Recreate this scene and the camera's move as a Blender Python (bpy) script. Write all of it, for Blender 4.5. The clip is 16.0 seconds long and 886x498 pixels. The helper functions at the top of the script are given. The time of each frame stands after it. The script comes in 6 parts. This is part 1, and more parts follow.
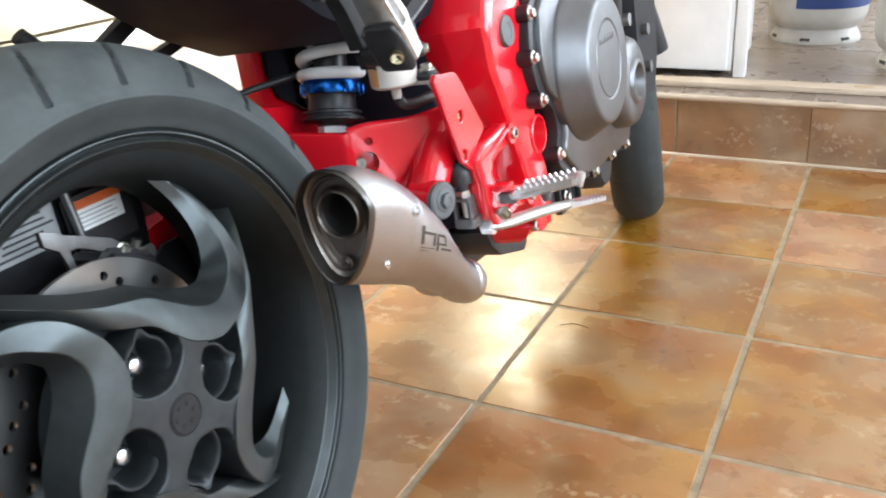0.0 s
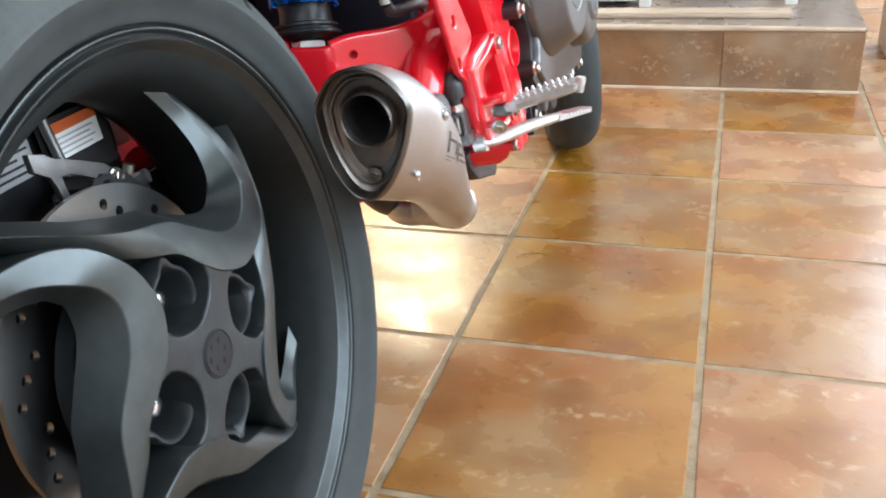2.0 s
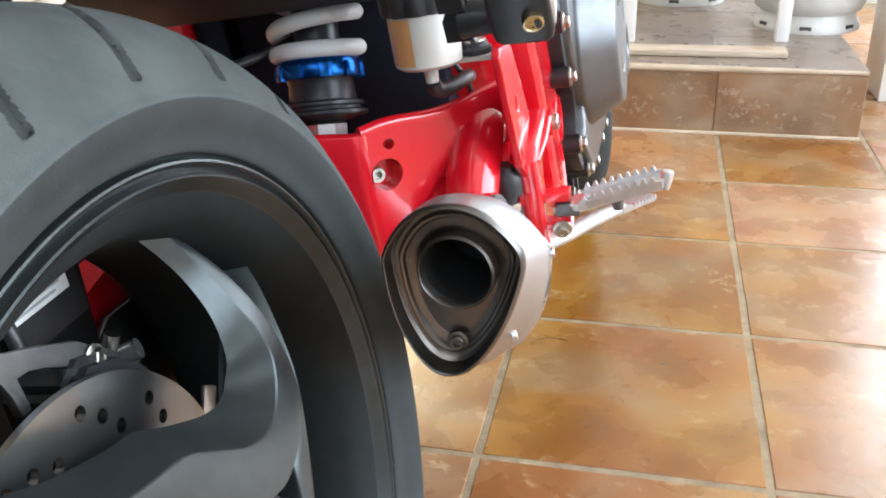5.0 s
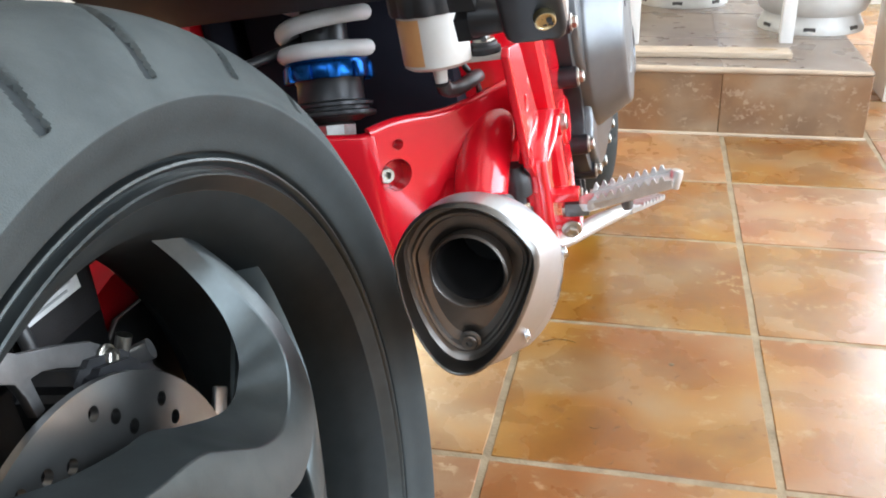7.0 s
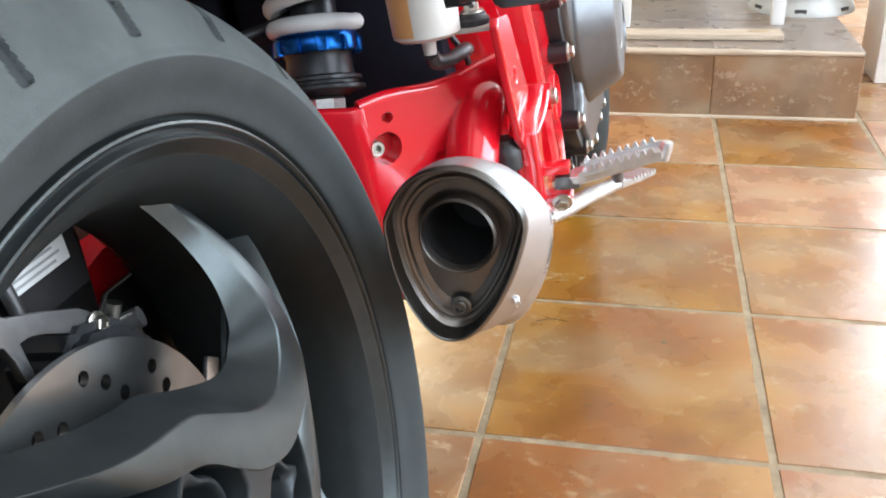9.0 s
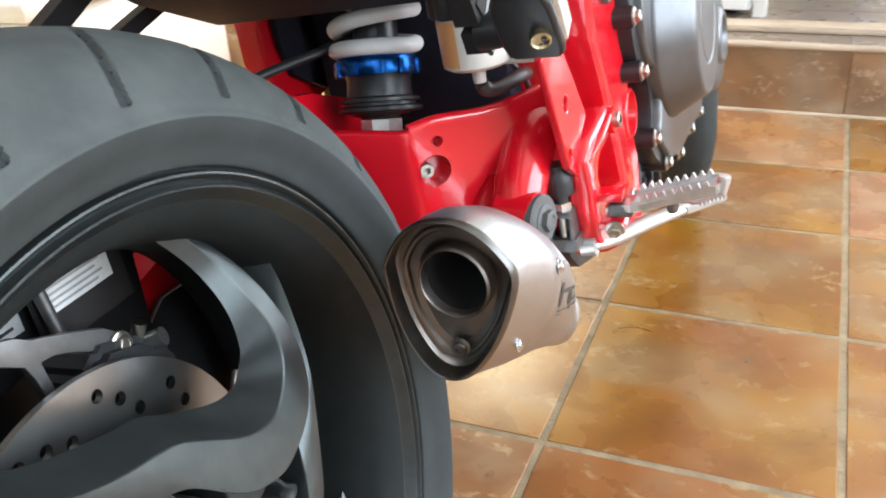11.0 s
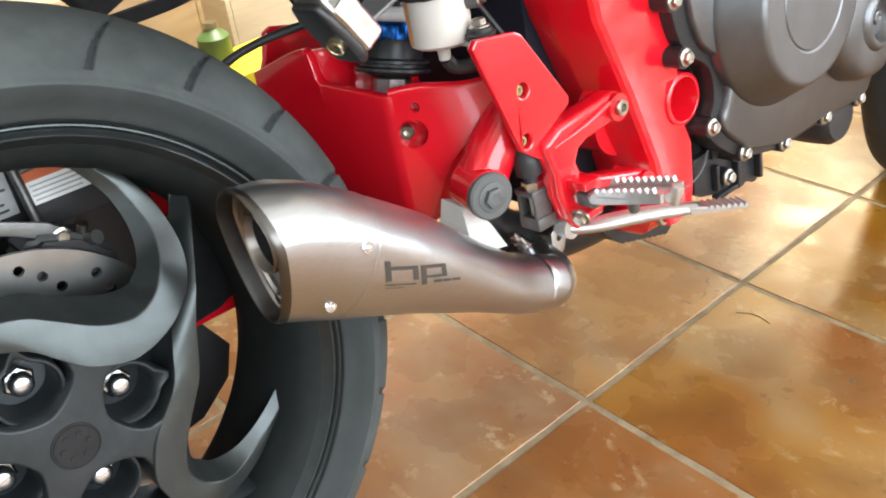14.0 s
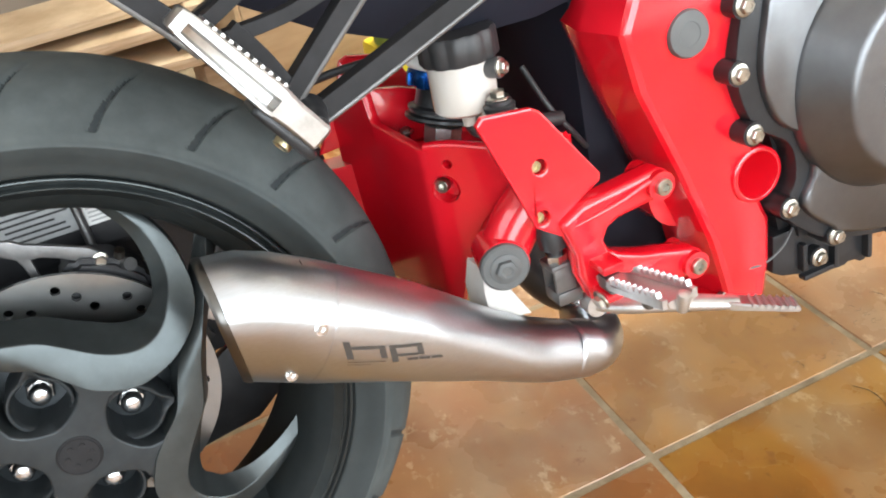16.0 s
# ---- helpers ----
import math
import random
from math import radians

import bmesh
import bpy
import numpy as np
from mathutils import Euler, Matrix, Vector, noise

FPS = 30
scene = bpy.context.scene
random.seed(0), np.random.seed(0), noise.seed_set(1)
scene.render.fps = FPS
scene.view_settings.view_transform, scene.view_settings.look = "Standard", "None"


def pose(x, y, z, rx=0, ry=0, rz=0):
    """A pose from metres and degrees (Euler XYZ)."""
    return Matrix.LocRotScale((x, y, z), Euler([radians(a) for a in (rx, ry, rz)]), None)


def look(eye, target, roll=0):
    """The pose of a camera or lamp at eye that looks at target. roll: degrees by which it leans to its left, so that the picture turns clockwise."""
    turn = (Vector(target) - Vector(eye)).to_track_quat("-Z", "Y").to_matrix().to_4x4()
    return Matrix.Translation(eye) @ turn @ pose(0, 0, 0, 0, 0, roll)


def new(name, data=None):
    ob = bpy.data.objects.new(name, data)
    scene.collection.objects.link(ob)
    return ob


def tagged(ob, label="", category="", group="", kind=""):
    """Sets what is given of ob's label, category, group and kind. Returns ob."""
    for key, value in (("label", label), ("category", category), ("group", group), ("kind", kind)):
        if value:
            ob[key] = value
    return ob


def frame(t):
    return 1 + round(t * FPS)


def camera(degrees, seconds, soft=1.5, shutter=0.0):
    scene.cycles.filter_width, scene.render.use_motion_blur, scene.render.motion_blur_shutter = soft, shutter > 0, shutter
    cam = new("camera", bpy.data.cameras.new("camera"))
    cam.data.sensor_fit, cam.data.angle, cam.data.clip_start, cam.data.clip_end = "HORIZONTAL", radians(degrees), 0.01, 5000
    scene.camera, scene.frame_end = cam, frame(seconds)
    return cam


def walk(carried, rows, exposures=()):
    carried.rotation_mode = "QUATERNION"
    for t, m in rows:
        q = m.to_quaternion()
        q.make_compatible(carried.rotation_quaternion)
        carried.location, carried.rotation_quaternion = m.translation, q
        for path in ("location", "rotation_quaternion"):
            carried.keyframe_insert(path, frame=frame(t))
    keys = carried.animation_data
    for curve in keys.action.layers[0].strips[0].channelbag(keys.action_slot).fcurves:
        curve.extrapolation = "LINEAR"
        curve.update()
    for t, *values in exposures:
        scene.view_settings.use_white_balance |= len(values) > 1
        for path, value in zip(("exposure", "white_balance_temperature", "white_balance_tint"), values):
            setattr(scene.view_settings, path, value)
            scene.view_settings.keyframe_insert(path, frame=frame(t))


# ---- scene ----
cam = camera(52.6, 16.0, soft=1.9, shutter=0.5)
PATH = [
    (0, (0.491, -1.023, 0.737), (-0.359, 0.607, -0.05), -3.3),
    (0.5, (0.463, -1.063, 0.727), (-0.377, 0.586, -0.031), -4.0),
    (1, (0.464, -1.08, 0.696), (-0.329, 0.584, -0.079), -4.8),
    (1.5, (0.423, -1.077, 0.677), (-0.241, 0.62, -0.146), -4.4),
    (2, (0.337, -1.039, 0.674), (-0.235, 0.666, -0.202), -3.7),
    (2.5, (0.261, -0.979, 0.677), (-0.264, 0.729, -0.222), -2.9),
    (3, (0.221, -0.926, 0.687), (-0.275, 0.799, -0.195), -2.3),
    (3.5, (0.21, -0.879, 0.694), (-0.262, 0.864, -0.165), -2.0),
    (4, (0.195, -0.861, 0.696), (-0.252, 0.891, -0.159), -1.8),
    (4.5, (0.172, -0.847, 0.691), (-0.248, 0.907, -0.173), -1.6),
    (7, (0.161, -0.848, 0.685), (-0.264, 0.909, -0.17), -2.0),
    (7.5, (0.162, -0.848, 0.684), (-0.264, 0.91, -0.17), -2.2),
    (8, (0.161, -0.849, 0.683), (-0.263, 0.908, -0.173), -2.3),
    (8.5, (0.159, -0.852, 0.679), (-0.26, 0.904, -0.184), -2.3),
    (9, (0.165, -0.854, 0.672), (-0.247, 0.897, -0.202), -2.4),
    (9.5, (0.17, -0.853, 0.666), (-0.253, 0.893, -0.211), -2.7),
    (10, (0.177, -0.852, 0.671), (-0.296, 0.884, -0.203), -3.0),
    (10.2, (0.184, -0.855, 0.679), (-0.315, 0.875, -0.192), -3.1),
    (12.3, (0.427, -0.729, 0.751), (-0.697, 0.549, -0.299), -5.7),
    (12.5, (0.46, -0.719, 0.751), (-0.712, 0.518, -0.296), -6.0),
    (13, (0.518, -0.7, 0.76), (-0.738, 0.459, -0.278), -6.6),
    (13.5, (0.551, -0.676, 0.767), (-0.751, 0.432, -0.271), -6.6),
    (14, (0.568, -0.639, 0.769), (-0.773, 0.404, -0.286), -6.8),
    (14.5, (0.576, -0.583, 0.764), (-0.831, 0.341, -0.316), -8.0),
    (15, (0.575, -0.545, 0.777), (-0.899, 0.247, -0.318), -9.3),
    (15.5, (0.586, -0.487, 0.815), (-0.944, 0.186, -0.284), -9.8),
    (16, (0.623, -0.426, 0.833), (-0.95, 0.111, -0.279), -10.1),
]
walk(cam, [(t, look(eye, target, roll)) for t, eye, target, roll in PATH], [(0, 0.24, 5900, 8), (3, 0.34, 5900, 8), (7, 0.44, 5900, 8), (10, 0.44, 5900, 8), (12.5, 0.30, 6350, 8), (14.5, 0.20, 6350, 8), (16, 0.25, 6350, 8)])

# ---------------------------------------------------------------- light
world = bpy.data.worlds.new("world")
scene.world = world
world.use_nodes = True
wn = world.node_tree.nodes
sky = wn.new("ShaderNodeTexSky")
sky.sky_type, sky.sun_disc = "NISHITA", False
sky.sun_elevation, sky.sun_rotation = radians(40), radians(70)
world.node_tree.links.new(sky.outputs[0], wn["Background"].inputs[0])
wn["Background"].inputs[1].default_value = 0.10


def window_light(name, m, sx, sy, power, colour, spread=180.0):
    """An area lamp that fills a window's opening."""
    d = bpy.data.lights.new(name, "AREA")
    d.shape, d.size, d.size_y, d.energy, d.color = "RECTANGLE", sx, sy, power, colour
    d.spread = radians(spread)
    ob = new(name, d)
    ob.matrix_world = m
    return ob


window_light("window_light_front", look((-1.15, 2.93, 1.68), (-1.05, 0.0, 1.0)), 0.42, 0.70, 24, (1.0, 0.82, 0.50))
# fill lamp added under the ceiling to brighten the clutter
window_light("clutter_fill_light", look((-1.1, 0.75, 2.52), (-1.25, 0.75, 0.0)), 0.16, 1.16, 33, (1.0, 0.97, 0.90), 62.0)
window_light("window_light_right", look((2.34, -0.1, 1.35), (0, 0.0, 0.9)), 3.4, 1.7, 108, (0.93, 0.97, 1.0))
# fill lamp added behind the viewpoint to lift rear-facing parts
window_light("back_fill_light", look((0.5, -2.93, 2.075), (0.2, 0.0, 0.4)), 2.1, 0.6, 13, (0.95, 0.98, 1.0))
window_light("window_light_step", look((1.72, 2.90, 1.2), (1.2, 0.0, 0.6)), 1.25, 1.9, 58, (0.97, 0.98, 1.0))


# ---------------------------------------------------------------- materials
def mat(name, colour, rough=0.5, metal=0.0, dark=None, scale=20.0, bump=0.0, bump_scale=200.0, coat=0.0, rough_var=0.0, spec=0.5, contrast=(0.35, 0.65), stretch=None, rand=0.0):
    """A surface with two scales of noise in colour, roughness and relief."""
    m = bpy.data.materials.new(name)
    m.use_nodes = True
    nt = m.node_tree
    n, l = nt.nodes, nt.links
    b = n["Principled BSDF"]
    b.inputs["Roughness"].default_value = rough
    b.inputs["Metallic"].default_value = metal
    b.inputs["Coat Weight"].default_value = coat
    b.inputs["Coat Roughness"].default_value = 0.03
    b.inputs["Specular IOR Level"].default_value = spec
    tc = n.new("ShaderNodeTexCoord")
    mp = n.new("ShaderNodeMapping")
    l.new(tc.outputs["Object"], mp.inputs[0])
    if stretch:
        mp.inputs["Scale"].default_value = stretch
    nz = n.new("ShaderNodeTexNoise")
    nz.inputs["Scale"].default_value, nz.inputs["Detail"].default_value, nz.inputs["Roughness"].default_value = scale, 8.0, 0.62
    l.new(mp.outputs[0], nz.inputs["Vector"])
    rp = n.new("ShaderNodeValToRGB")
    rp.color_ramp.elements[0].position, rp.color_ramp.elements[1].position = contrast
    dk = dark or tuple(c * 0.8 for c in colour)
    rp.color_ramp.elements[0].color, rp.color_ramp.elements[1].color = (*dk, 1), (*colour, 1)
    l.new(nz.outputs["Fac"], rp.inputs[0])
    out = rp.outputs[0]
    if rand:
        oi = n.new("ShaderNodeObjectInfo")
        mr = n.new("ShaderNodeMapRange")
        mr.inputs["To Min"].default_value, mr.inputs["To Max"].default_value = 1 - rand, 1 + rand
        l.new(oi.outputs["Random"], mr.inputs[0])
        hs = n.new("ShaderNodeHueSaturation")
        l.new(mr.outputs[0], hs.inputs["Value"])
        l.new(out, hs.inputs["Color"])
        out = hs.outputs[0]
    l.new(out, b.inputs["Base Color"])
    if rough_var:
        mr = n.new("ShaderNodeMapRange")
        mr.inputs["To Min"].default_value, mr.inputs["To Max"].default_value = rough - rough_var, rough + rough_var
        l.new(nz.outputs["Fac"], mr.inputs[0])
        l.new(mr.outputs[0], b.inputs["Roughness"])
    if bump:
        n2 = n.new("ShaderNodeTexNoise")
        n2.inputs["Scale"].default_value, n2.inputs["Detail"].default_value = bump_scale, 4.0
        l.new(mp.outputs[0], n2.inputs["Vector"])
        bp = n.new("ShaderNodeBump")
        bp.inputs["Strength"].default_value, bp.inputs["Distance"].default_value = bump, 0.002
        l.new(n2.outputs["Fac"], bp.inputs["Height"])
        l.new(bp.outputs[0], b.inputs["Normal"])
    return m


def tile_material(name, cols, rough):
    """Mottled glazed terracotta: red and ochre clouds, darker burns, pale worn streaks, small flecks."""
    red, ochre, pale, burn, beige = cols
    m = bpy.data.materials.new(name)
    m.use_nodes = True
    n, l = m.node_tree.nodes, m.node_tree.links
    b = n["Principled BSDF"]
    tc, oi = n.new("ShaderNodeTexCoord"), n.new("ShaderNodeObjectInfo")
    ad = n.new("ShaderNodeVectorMath")
    ad.operation = "MULTIPLY_ADD"
    l.new(oi.outputs["Random"], ad.inputs[0])
    ad.inputs[1].default_value = (37.0, 19.0, 53.0)
    l.new(tc.outputs["Object"], ad.inputs[2])

    def noise_node(scale, detail, rougher, dist, stretch=None):
        nz = n.new("ShaderNodeTexNoise")
        nz.inputs["Scale"].default_value, nz.inputs["Detail"].default_value = scale, detail
        nz.inputs["Roughness"].default_value, nz.inputs["Distortion"].default_value = rougher, dist
        if stretch:
            mp = n.new("ShaderNodeMapping")
            mp.inputs["Rotation"].default_value, mp.inputs["Scale"].default_value = (0, 0, 0.7), stretch
            l.new(ad.outputs[0], mp.inputs[0])
            l.new(mp.outputs[0], nz.inputs["Vector"])
        else:
            l.new(ad.outputs[0], nz.inputs["Vector"])
        return nz.outputs["Fac"]

    def ranged(src, a, b_, lo, hi):
        mr = n.new("ShaderNodeMapRange")
        mr.interpolation_type = "SMOOTHSTEP"
        for k, v in (("From Min", a), ("From Max", b_), ("To Min", lo), ("To Max", hi)):
            mr.inputs[k].default_value = v
        l.new(src, mr.inputs[0])
        return mr.outputs[0]

    def mixed(fac, a, colour):
        mx = n.new("ShaderNodeMix")
        mx.data_type = "RGBA"
        l.new(fac, mx.inputs["Factor"])
        if isinstance(a, tuple):
            mx.inputs["A"].default_value = (*a, 1)
        else:
            l.new(a, mx.inputs["A"])
        mx.inputs["B"].default_value = (*colour, 1)
        return mx.outputs["Result"]

    big = noise_node(4.5, 3.0, 0.45, 0.25)
    mid = noise_node(11.0, 5.0, 0.48, 0.2)
    streak = noise_node(10.0, 7.0, 0.62, 0.3, (1.0, 2.0, 1.0))
    fleck = noise_node(60.0, 5.0, 0.6, 0.2)
    fine = noise_node(180.0, 3.0, 0.5, 0.0)
    cloud = noise_node(6.0, 3.0, 0.45, 0.35, (1.0, 1.3, 1.0))
    c = mixed(ranged(big, 0.32, 0.68, 0.0, 1.0), red, ochre)
    c = mixed(ranged(cloud, 0.40, 0.74, 0.0, 0.90), c, beige)
    c = mixed(ranged(mid, 0.70, 0.22, 0.0, 0.60), c, burn)
    # clusters of small pale chips and dark pits
    both = n.new("ShaderNodeMath")
    both.operation = "MULTIPLY"
    l.new(ranged(streak, 0.52, 0.64, 0.0, 1.0), both.inputs[0])
    l.new(ranged(fleck, 0.50, 0.60, 0.0, 0.60), both.inputs[1])
    c = mixed(both.outputs[0], c, pale)
    dots = n.new("ShaderNodeMath")
    dots.operation = "MULTIPLY"
    l.new(ranged(streak, 0.46, 0.36, 0.0, 1.0), dots.inputs[0])
    l.new(ranged(fleck, 0.56, 0.64, 0.0, 0.60), dots.inputs[1])
    c = mixed(dots.outputs[0], c, burn)
    hs = n.new("ShaderNodeHueSaturation")
    l.new(ranged(oi.outputs["Random"], 0.0, 1.0, 0.86, 1.12), hs.inputs["Value"])
    l.new(ranged(oi.outputs["Random"], 1.0, 0.0, 0.497, 0.503), hs.inputs["Hue"])
    l.new(ranged(oi.outputs["Random"], 0.0, 1.0, 1.06, 0.90), hs.inputs["Saturation"])
    l.new(c, hs.inputs["Color"])
    b.inputs["Coat Weight"].default_value, b.inputs["Coat Roughness"].default_value = 0.35, 0.38
    l.new(hs.outputs[0], b.inputs["Base Color"])
    l.new(ranged(mid, 0.3, 0.7, rough - 0.07, rough + 0.10), b.inputs["Roughness"])
    bp = n.new("ShaderNodeBump")
    bp.inputs["Strength"].default_value, bp.inputs["Distance"].default_value = 0.22, 0.0025
    mixh = n.new("ShaderNodeMath")
    mixh.operation = "MULTIPLY_ADD"
    mixh.inputs[1].default_value = 0.25
    l.new(fine, mixh.inputs[0])
    l.new(mid, mixh.inputs[2])
    l.new(mixh.outputs[0], bp.inputs["Height"])
    l.new(bp.outputs[0], b.inputs["Normal"])
    return m


M_TILE = tile_material("terracotta_tile", ((0.280, 0.098, 0.020), (0.365, 0.180, 0.034), (0.50, 0.35, 0.19), (0.155, 0.056, 0.015), (0.345, 0.225, 0.112)), 0.26)
M_RISER = tile_material("riser_tile", ((0.27, 0.128, 0.056), (0.34, 0.205, 0.100), (0.50, 0.39, 0.28), (0.125, 0.070, 0.042), (0.37, 0.275, 0.185)), 0.40)
M_STEP = tile_material("step_tile", ((0.19, 0.142, 0.104), (0.22, 0.168, 0.125), (0.27, 0.22, 0.17), (0.15, 0.112, 0.084), (0.25, 0.20, 0.158)), 0.30)
M_GROUT = mat("grout", (0.36, 0.285, 0.18), 0.9, dark=(0.20, 0.148, 0.086), scale=24, bump=0.5)
M_PLASTER = mat("white_plaster", (0.80, 0.78, 0.73), 0.8, dark=(0.74, 0.71, 0.65), scale=3, bump=0.2, bump_scale=120)
# made-up colour for the unseen back wall, set to cool its bounced light
M_PANEL = mat("cool_bounce_paint", (0.50, 0.54, 0.57), 0.8, dark=(0.45, 0.49, 0.52), scale=3, bump=0.2, bump_scale=120)
M_TAN = mat("tan_wall_paint", (0.36, 0.31, 0.25), 0.8, dark=(0.31, 0.26, 0.21), scale=3, bump=0.2, bump_scale=120)
M_MATTE = mat("matte_black_metal", (0.026, 0.026, 0.028), 0.62, dark=(0.019, 0.019, 0.020), scale=40, spec=0.2, bump=0.1, bump_scale=700)
M_CEIL = mat("ceiling_paint", (0.82, 0.81, 0.78), 0.85, dark=(0.78, 0.76, 0.72), scale=4)
M_RED = mat("red_lacquer", (0.72, 0.006, 0.019), 0.22, dark=(0.67, 0.005, 0.016), scale=6, spec=0.5, coat=0.9, bump=0.02, bump_scale=400)
M_RUBBER = mat("tyre_rubber", (0.077, 0.089, 0.089), 0.82, dark=(0.052, 0.062, 0.063), scale=26, spec=0.35, bump=0.25, bump_scale=1300, rough_var=0.1)
M_SIDEWALL = mat("sidewall_rubber", (0.040, 0.047, 0.0475), 0.70, dark=(0.029, 0.035, 0.0355), scale=30, spec=0.35, bump=0.12, bump_scale=900, rough_var=0.08)
# tread rubber again, with the shade inside the grooves put into the colour
M_GROOVE = mat("groove_shade_rubber", (0.036, 0.042, 0.044), 0.85, dark=(0.026, 0.031, 0.033), spec=0.2, scale=60)
M_HUB = mat("dark_grey_hub", (0.046, 0.053, 0.057), 0.45, 0.6, dark=(0.036, 0.042, 0.046), scale=60, bump=0.06, bump_scale=1200)
# same paint as the rim; the barrel's shade is put into this colour
M_BARREL = mat("shaded_rim_barrel", (0.015, 0.0185, 0.019), 0.62, 0.0, dark=(0.011, 0.014, 0.0145), spec=0.22, scale=60)
M_CAPRIM = mat("black_chrome", (0.155, 0.150, 0.142), 0.34, 1.0, scale=30)
M_LIP = mat("rim_lip", (0.056, 0.064, 0.065), 0.30, 0.75, dark=(0.046, 0.053, 0.054), scale=60)
M_RIM = mat("gunmetal_rim", (0.086, 0.099, 0.101), 0.38, 0.78, dark=(0.072, 0.083, 0.085), scale=60, bump=0.06, bump_scale=1200)
M_BLACK = mat("black_plastic", (0.028, 0.028, 0.030), 0.45, dark=(0.020, 0.020, 0.021), scale=50, bump=0.1, bump_scale=600)
M_SATIN = mat("satin_black_metal", (0.030, 0.031, 0.034), 0.35, 0.3, dark=(0.021, 0.022, 0.024), scale=40)
# near-black plastic, with the shade of the recesses put into its colour
M_DARK = mat("dark_plastic_and_shade", (0.011, 0.012, 0.020), 0.7, spec=0.2, scale=20)
M_STEEL = mat("brushed_titanium", (0.585, 0.618, 0.655), 0.34, 1.0, dark=(0.53, 0.556, 0.582), scale=14, stretch=(60, 1.2, 60), rough_var=0.06, bump=0.03, bump_scale=60)
M_ENDCAP = mat("dark_endcap_steel", (0.31, 0.285, 0.262), 0.40, 1.0, dark=(0.19, 0.172, 0.158), scale=22, rough_var=0.10)
M_SOOT = mat("sooty_pipe", (0.012, 0.011, 0.011), 0.75, scale=40)
M_CHROME = mat("polished_steel", (0.78, 0.80, 0.82), 0.24, 1.0, dark=(0.62, 0.61, 0.59), scale=60, rough_var=0.05)
M_ALU = mat("cast_aluminium", (0.58, 0.58, 0.57), 0.36, 1.0, dark=(0.44, 0.44, 0.43), scale=90, bump=0.15, bump_scale=900)
M_BRIGHT = mat("bright_polished_aluminium", (0.68, 0.685, 0.68), 0.36, 0.9, dark=(0.56, 0.565, 0.56), scale=70, bump=0.08, bump_scale=900)
M_ALUDARK = mat("grey_cast_aluminium", (0.20, 0.20, 0.20), 0.42, 0.8, dark=(0.15, 0.15, 0.15), scale=60, bump=0.1, bump_scale=900)
M_COVER = mat("engine_cover_grey", (0.172, 0.177, 0.185), 0.35, 0.9, dark=(0.150, 0.154, 0.161), scale=40, bump=0.08, bump_scale=1500)
M_ZINC = mat("zinc_bolt", (0.55, 0.53, 0.48), 0.28, 1.0, dark=(0.36, 0.34, 0.29), scale=120)
M_BRASS = mat("yellow_zinc_bolt", (0.66, 0.60, 0.38), 0.3, 1.0, dark=(0.50, 0.44, 0.26), scale=120)
M_GREYCAP = mat("grey_rubber_cap", (0.11, 0.115, 0.115), 0.55, dark=(0.09, 0.093, 0.093), scale=40)
M_DISC = mat("brake_disc_steel", (0.46, 0.468, 0.46), 0.30, 1.0, dark=(0.30, 0.30, 0.295), scale=5)
M_SPRING = mat("white_spring_paint", (0.74, 0.74, 0.73), 0.35, dark=(0.66, 0.66, 0.65), scale=30)
M_BLUE = mat("blue_anodised", (0.012, 0.09, 0.33), 0.25, 0.9, dark=(0.008, 0.06, 0.24), scale=40)
M_FLUID = mat("reservoir_plastic", (0.60, 0.58, 0.55), 0.40, dark=(0.55, 0.51, 0.46), scale=18)
M_AMBER = mat("amber_reflection_tint", (0.70, 0.38, 0.16), 0.35, dark=(0.62, 0.30, 0.11), scale=18)
M_WHITE = mat("white_enamel", (0.88, 0.87, 0.85), 0.35, dark=(0.77, 0.76, 0.73), scale=5)
M_CYL = mat("cylinder_paint", (0.66, 0.66, 0.63), 0.38, dark=(0.52, 0.51, 0.48), scale=9, bump=0.08)
M_LABELBLUE = mat("blue_label", (0.03, 0.07, 0.26), 0.45, scale=20)
M_PAPER = mat("white_label", (0.88, 0.88, 0.86), 0.5, scale=30)
M_ORANGE = mat("orange_label", (0.62, 0.13, 0.03), 0.5, scale=30)
M_SPOT = mat("brown_stain", (0.15, 0.105, 0.055), 0.6, dark=(0.10, 0.07, 0.036), scale=90)
M_PRINT = mat("dark_print", (0.06, 0.055, 0.05), 0.5, scale=60)
M_LIGHTPRINT = mat("grey_print", (0.42, 0.43, 0.43), 0.5, scale=60)
M_WOOD = mat("raw_pine", (0.72, 0.58, 0.40), 0.6, dark=(0.52, 0.38, 0.23), scale=9, stretch=(1.0, 1.0, 14.0), bump=0.2, bump_scale=60)
M_MOULD = mat("pale_moulding_wood", (0.58, 0.48, 0.36), 0.55, dark=(0.40, 0.31, 0.22), scale=10, stretch=(1.0, 12.0, 12.0))
M_CARD = mat("cardboard", (0.50, 0.37, 0.22), 0.75, dark=(0.42, 0.30, 0.17), scale=7, stretch=(1, 1, 6), bump=0.15, bump_scale=80)
M_YELLOW = mat("yellow_plastic", (0.75, 0.62, 0.03), 0.35, scale=15)
M_GREEN = mat("green_plastic", (0.12, 0.20, 0.05), 0.4, scale=15)
M_VIOLET = mat("violet_plastic", (0.12, 0.09, 0.42), 0.4, scale=15)
M_CREAM = mat("cream_board", (0.66, 0.59, 0.45), 0.6, dark=(0.58, 0.51, 0.38), scale=6, stretch=(1, 1, 8))
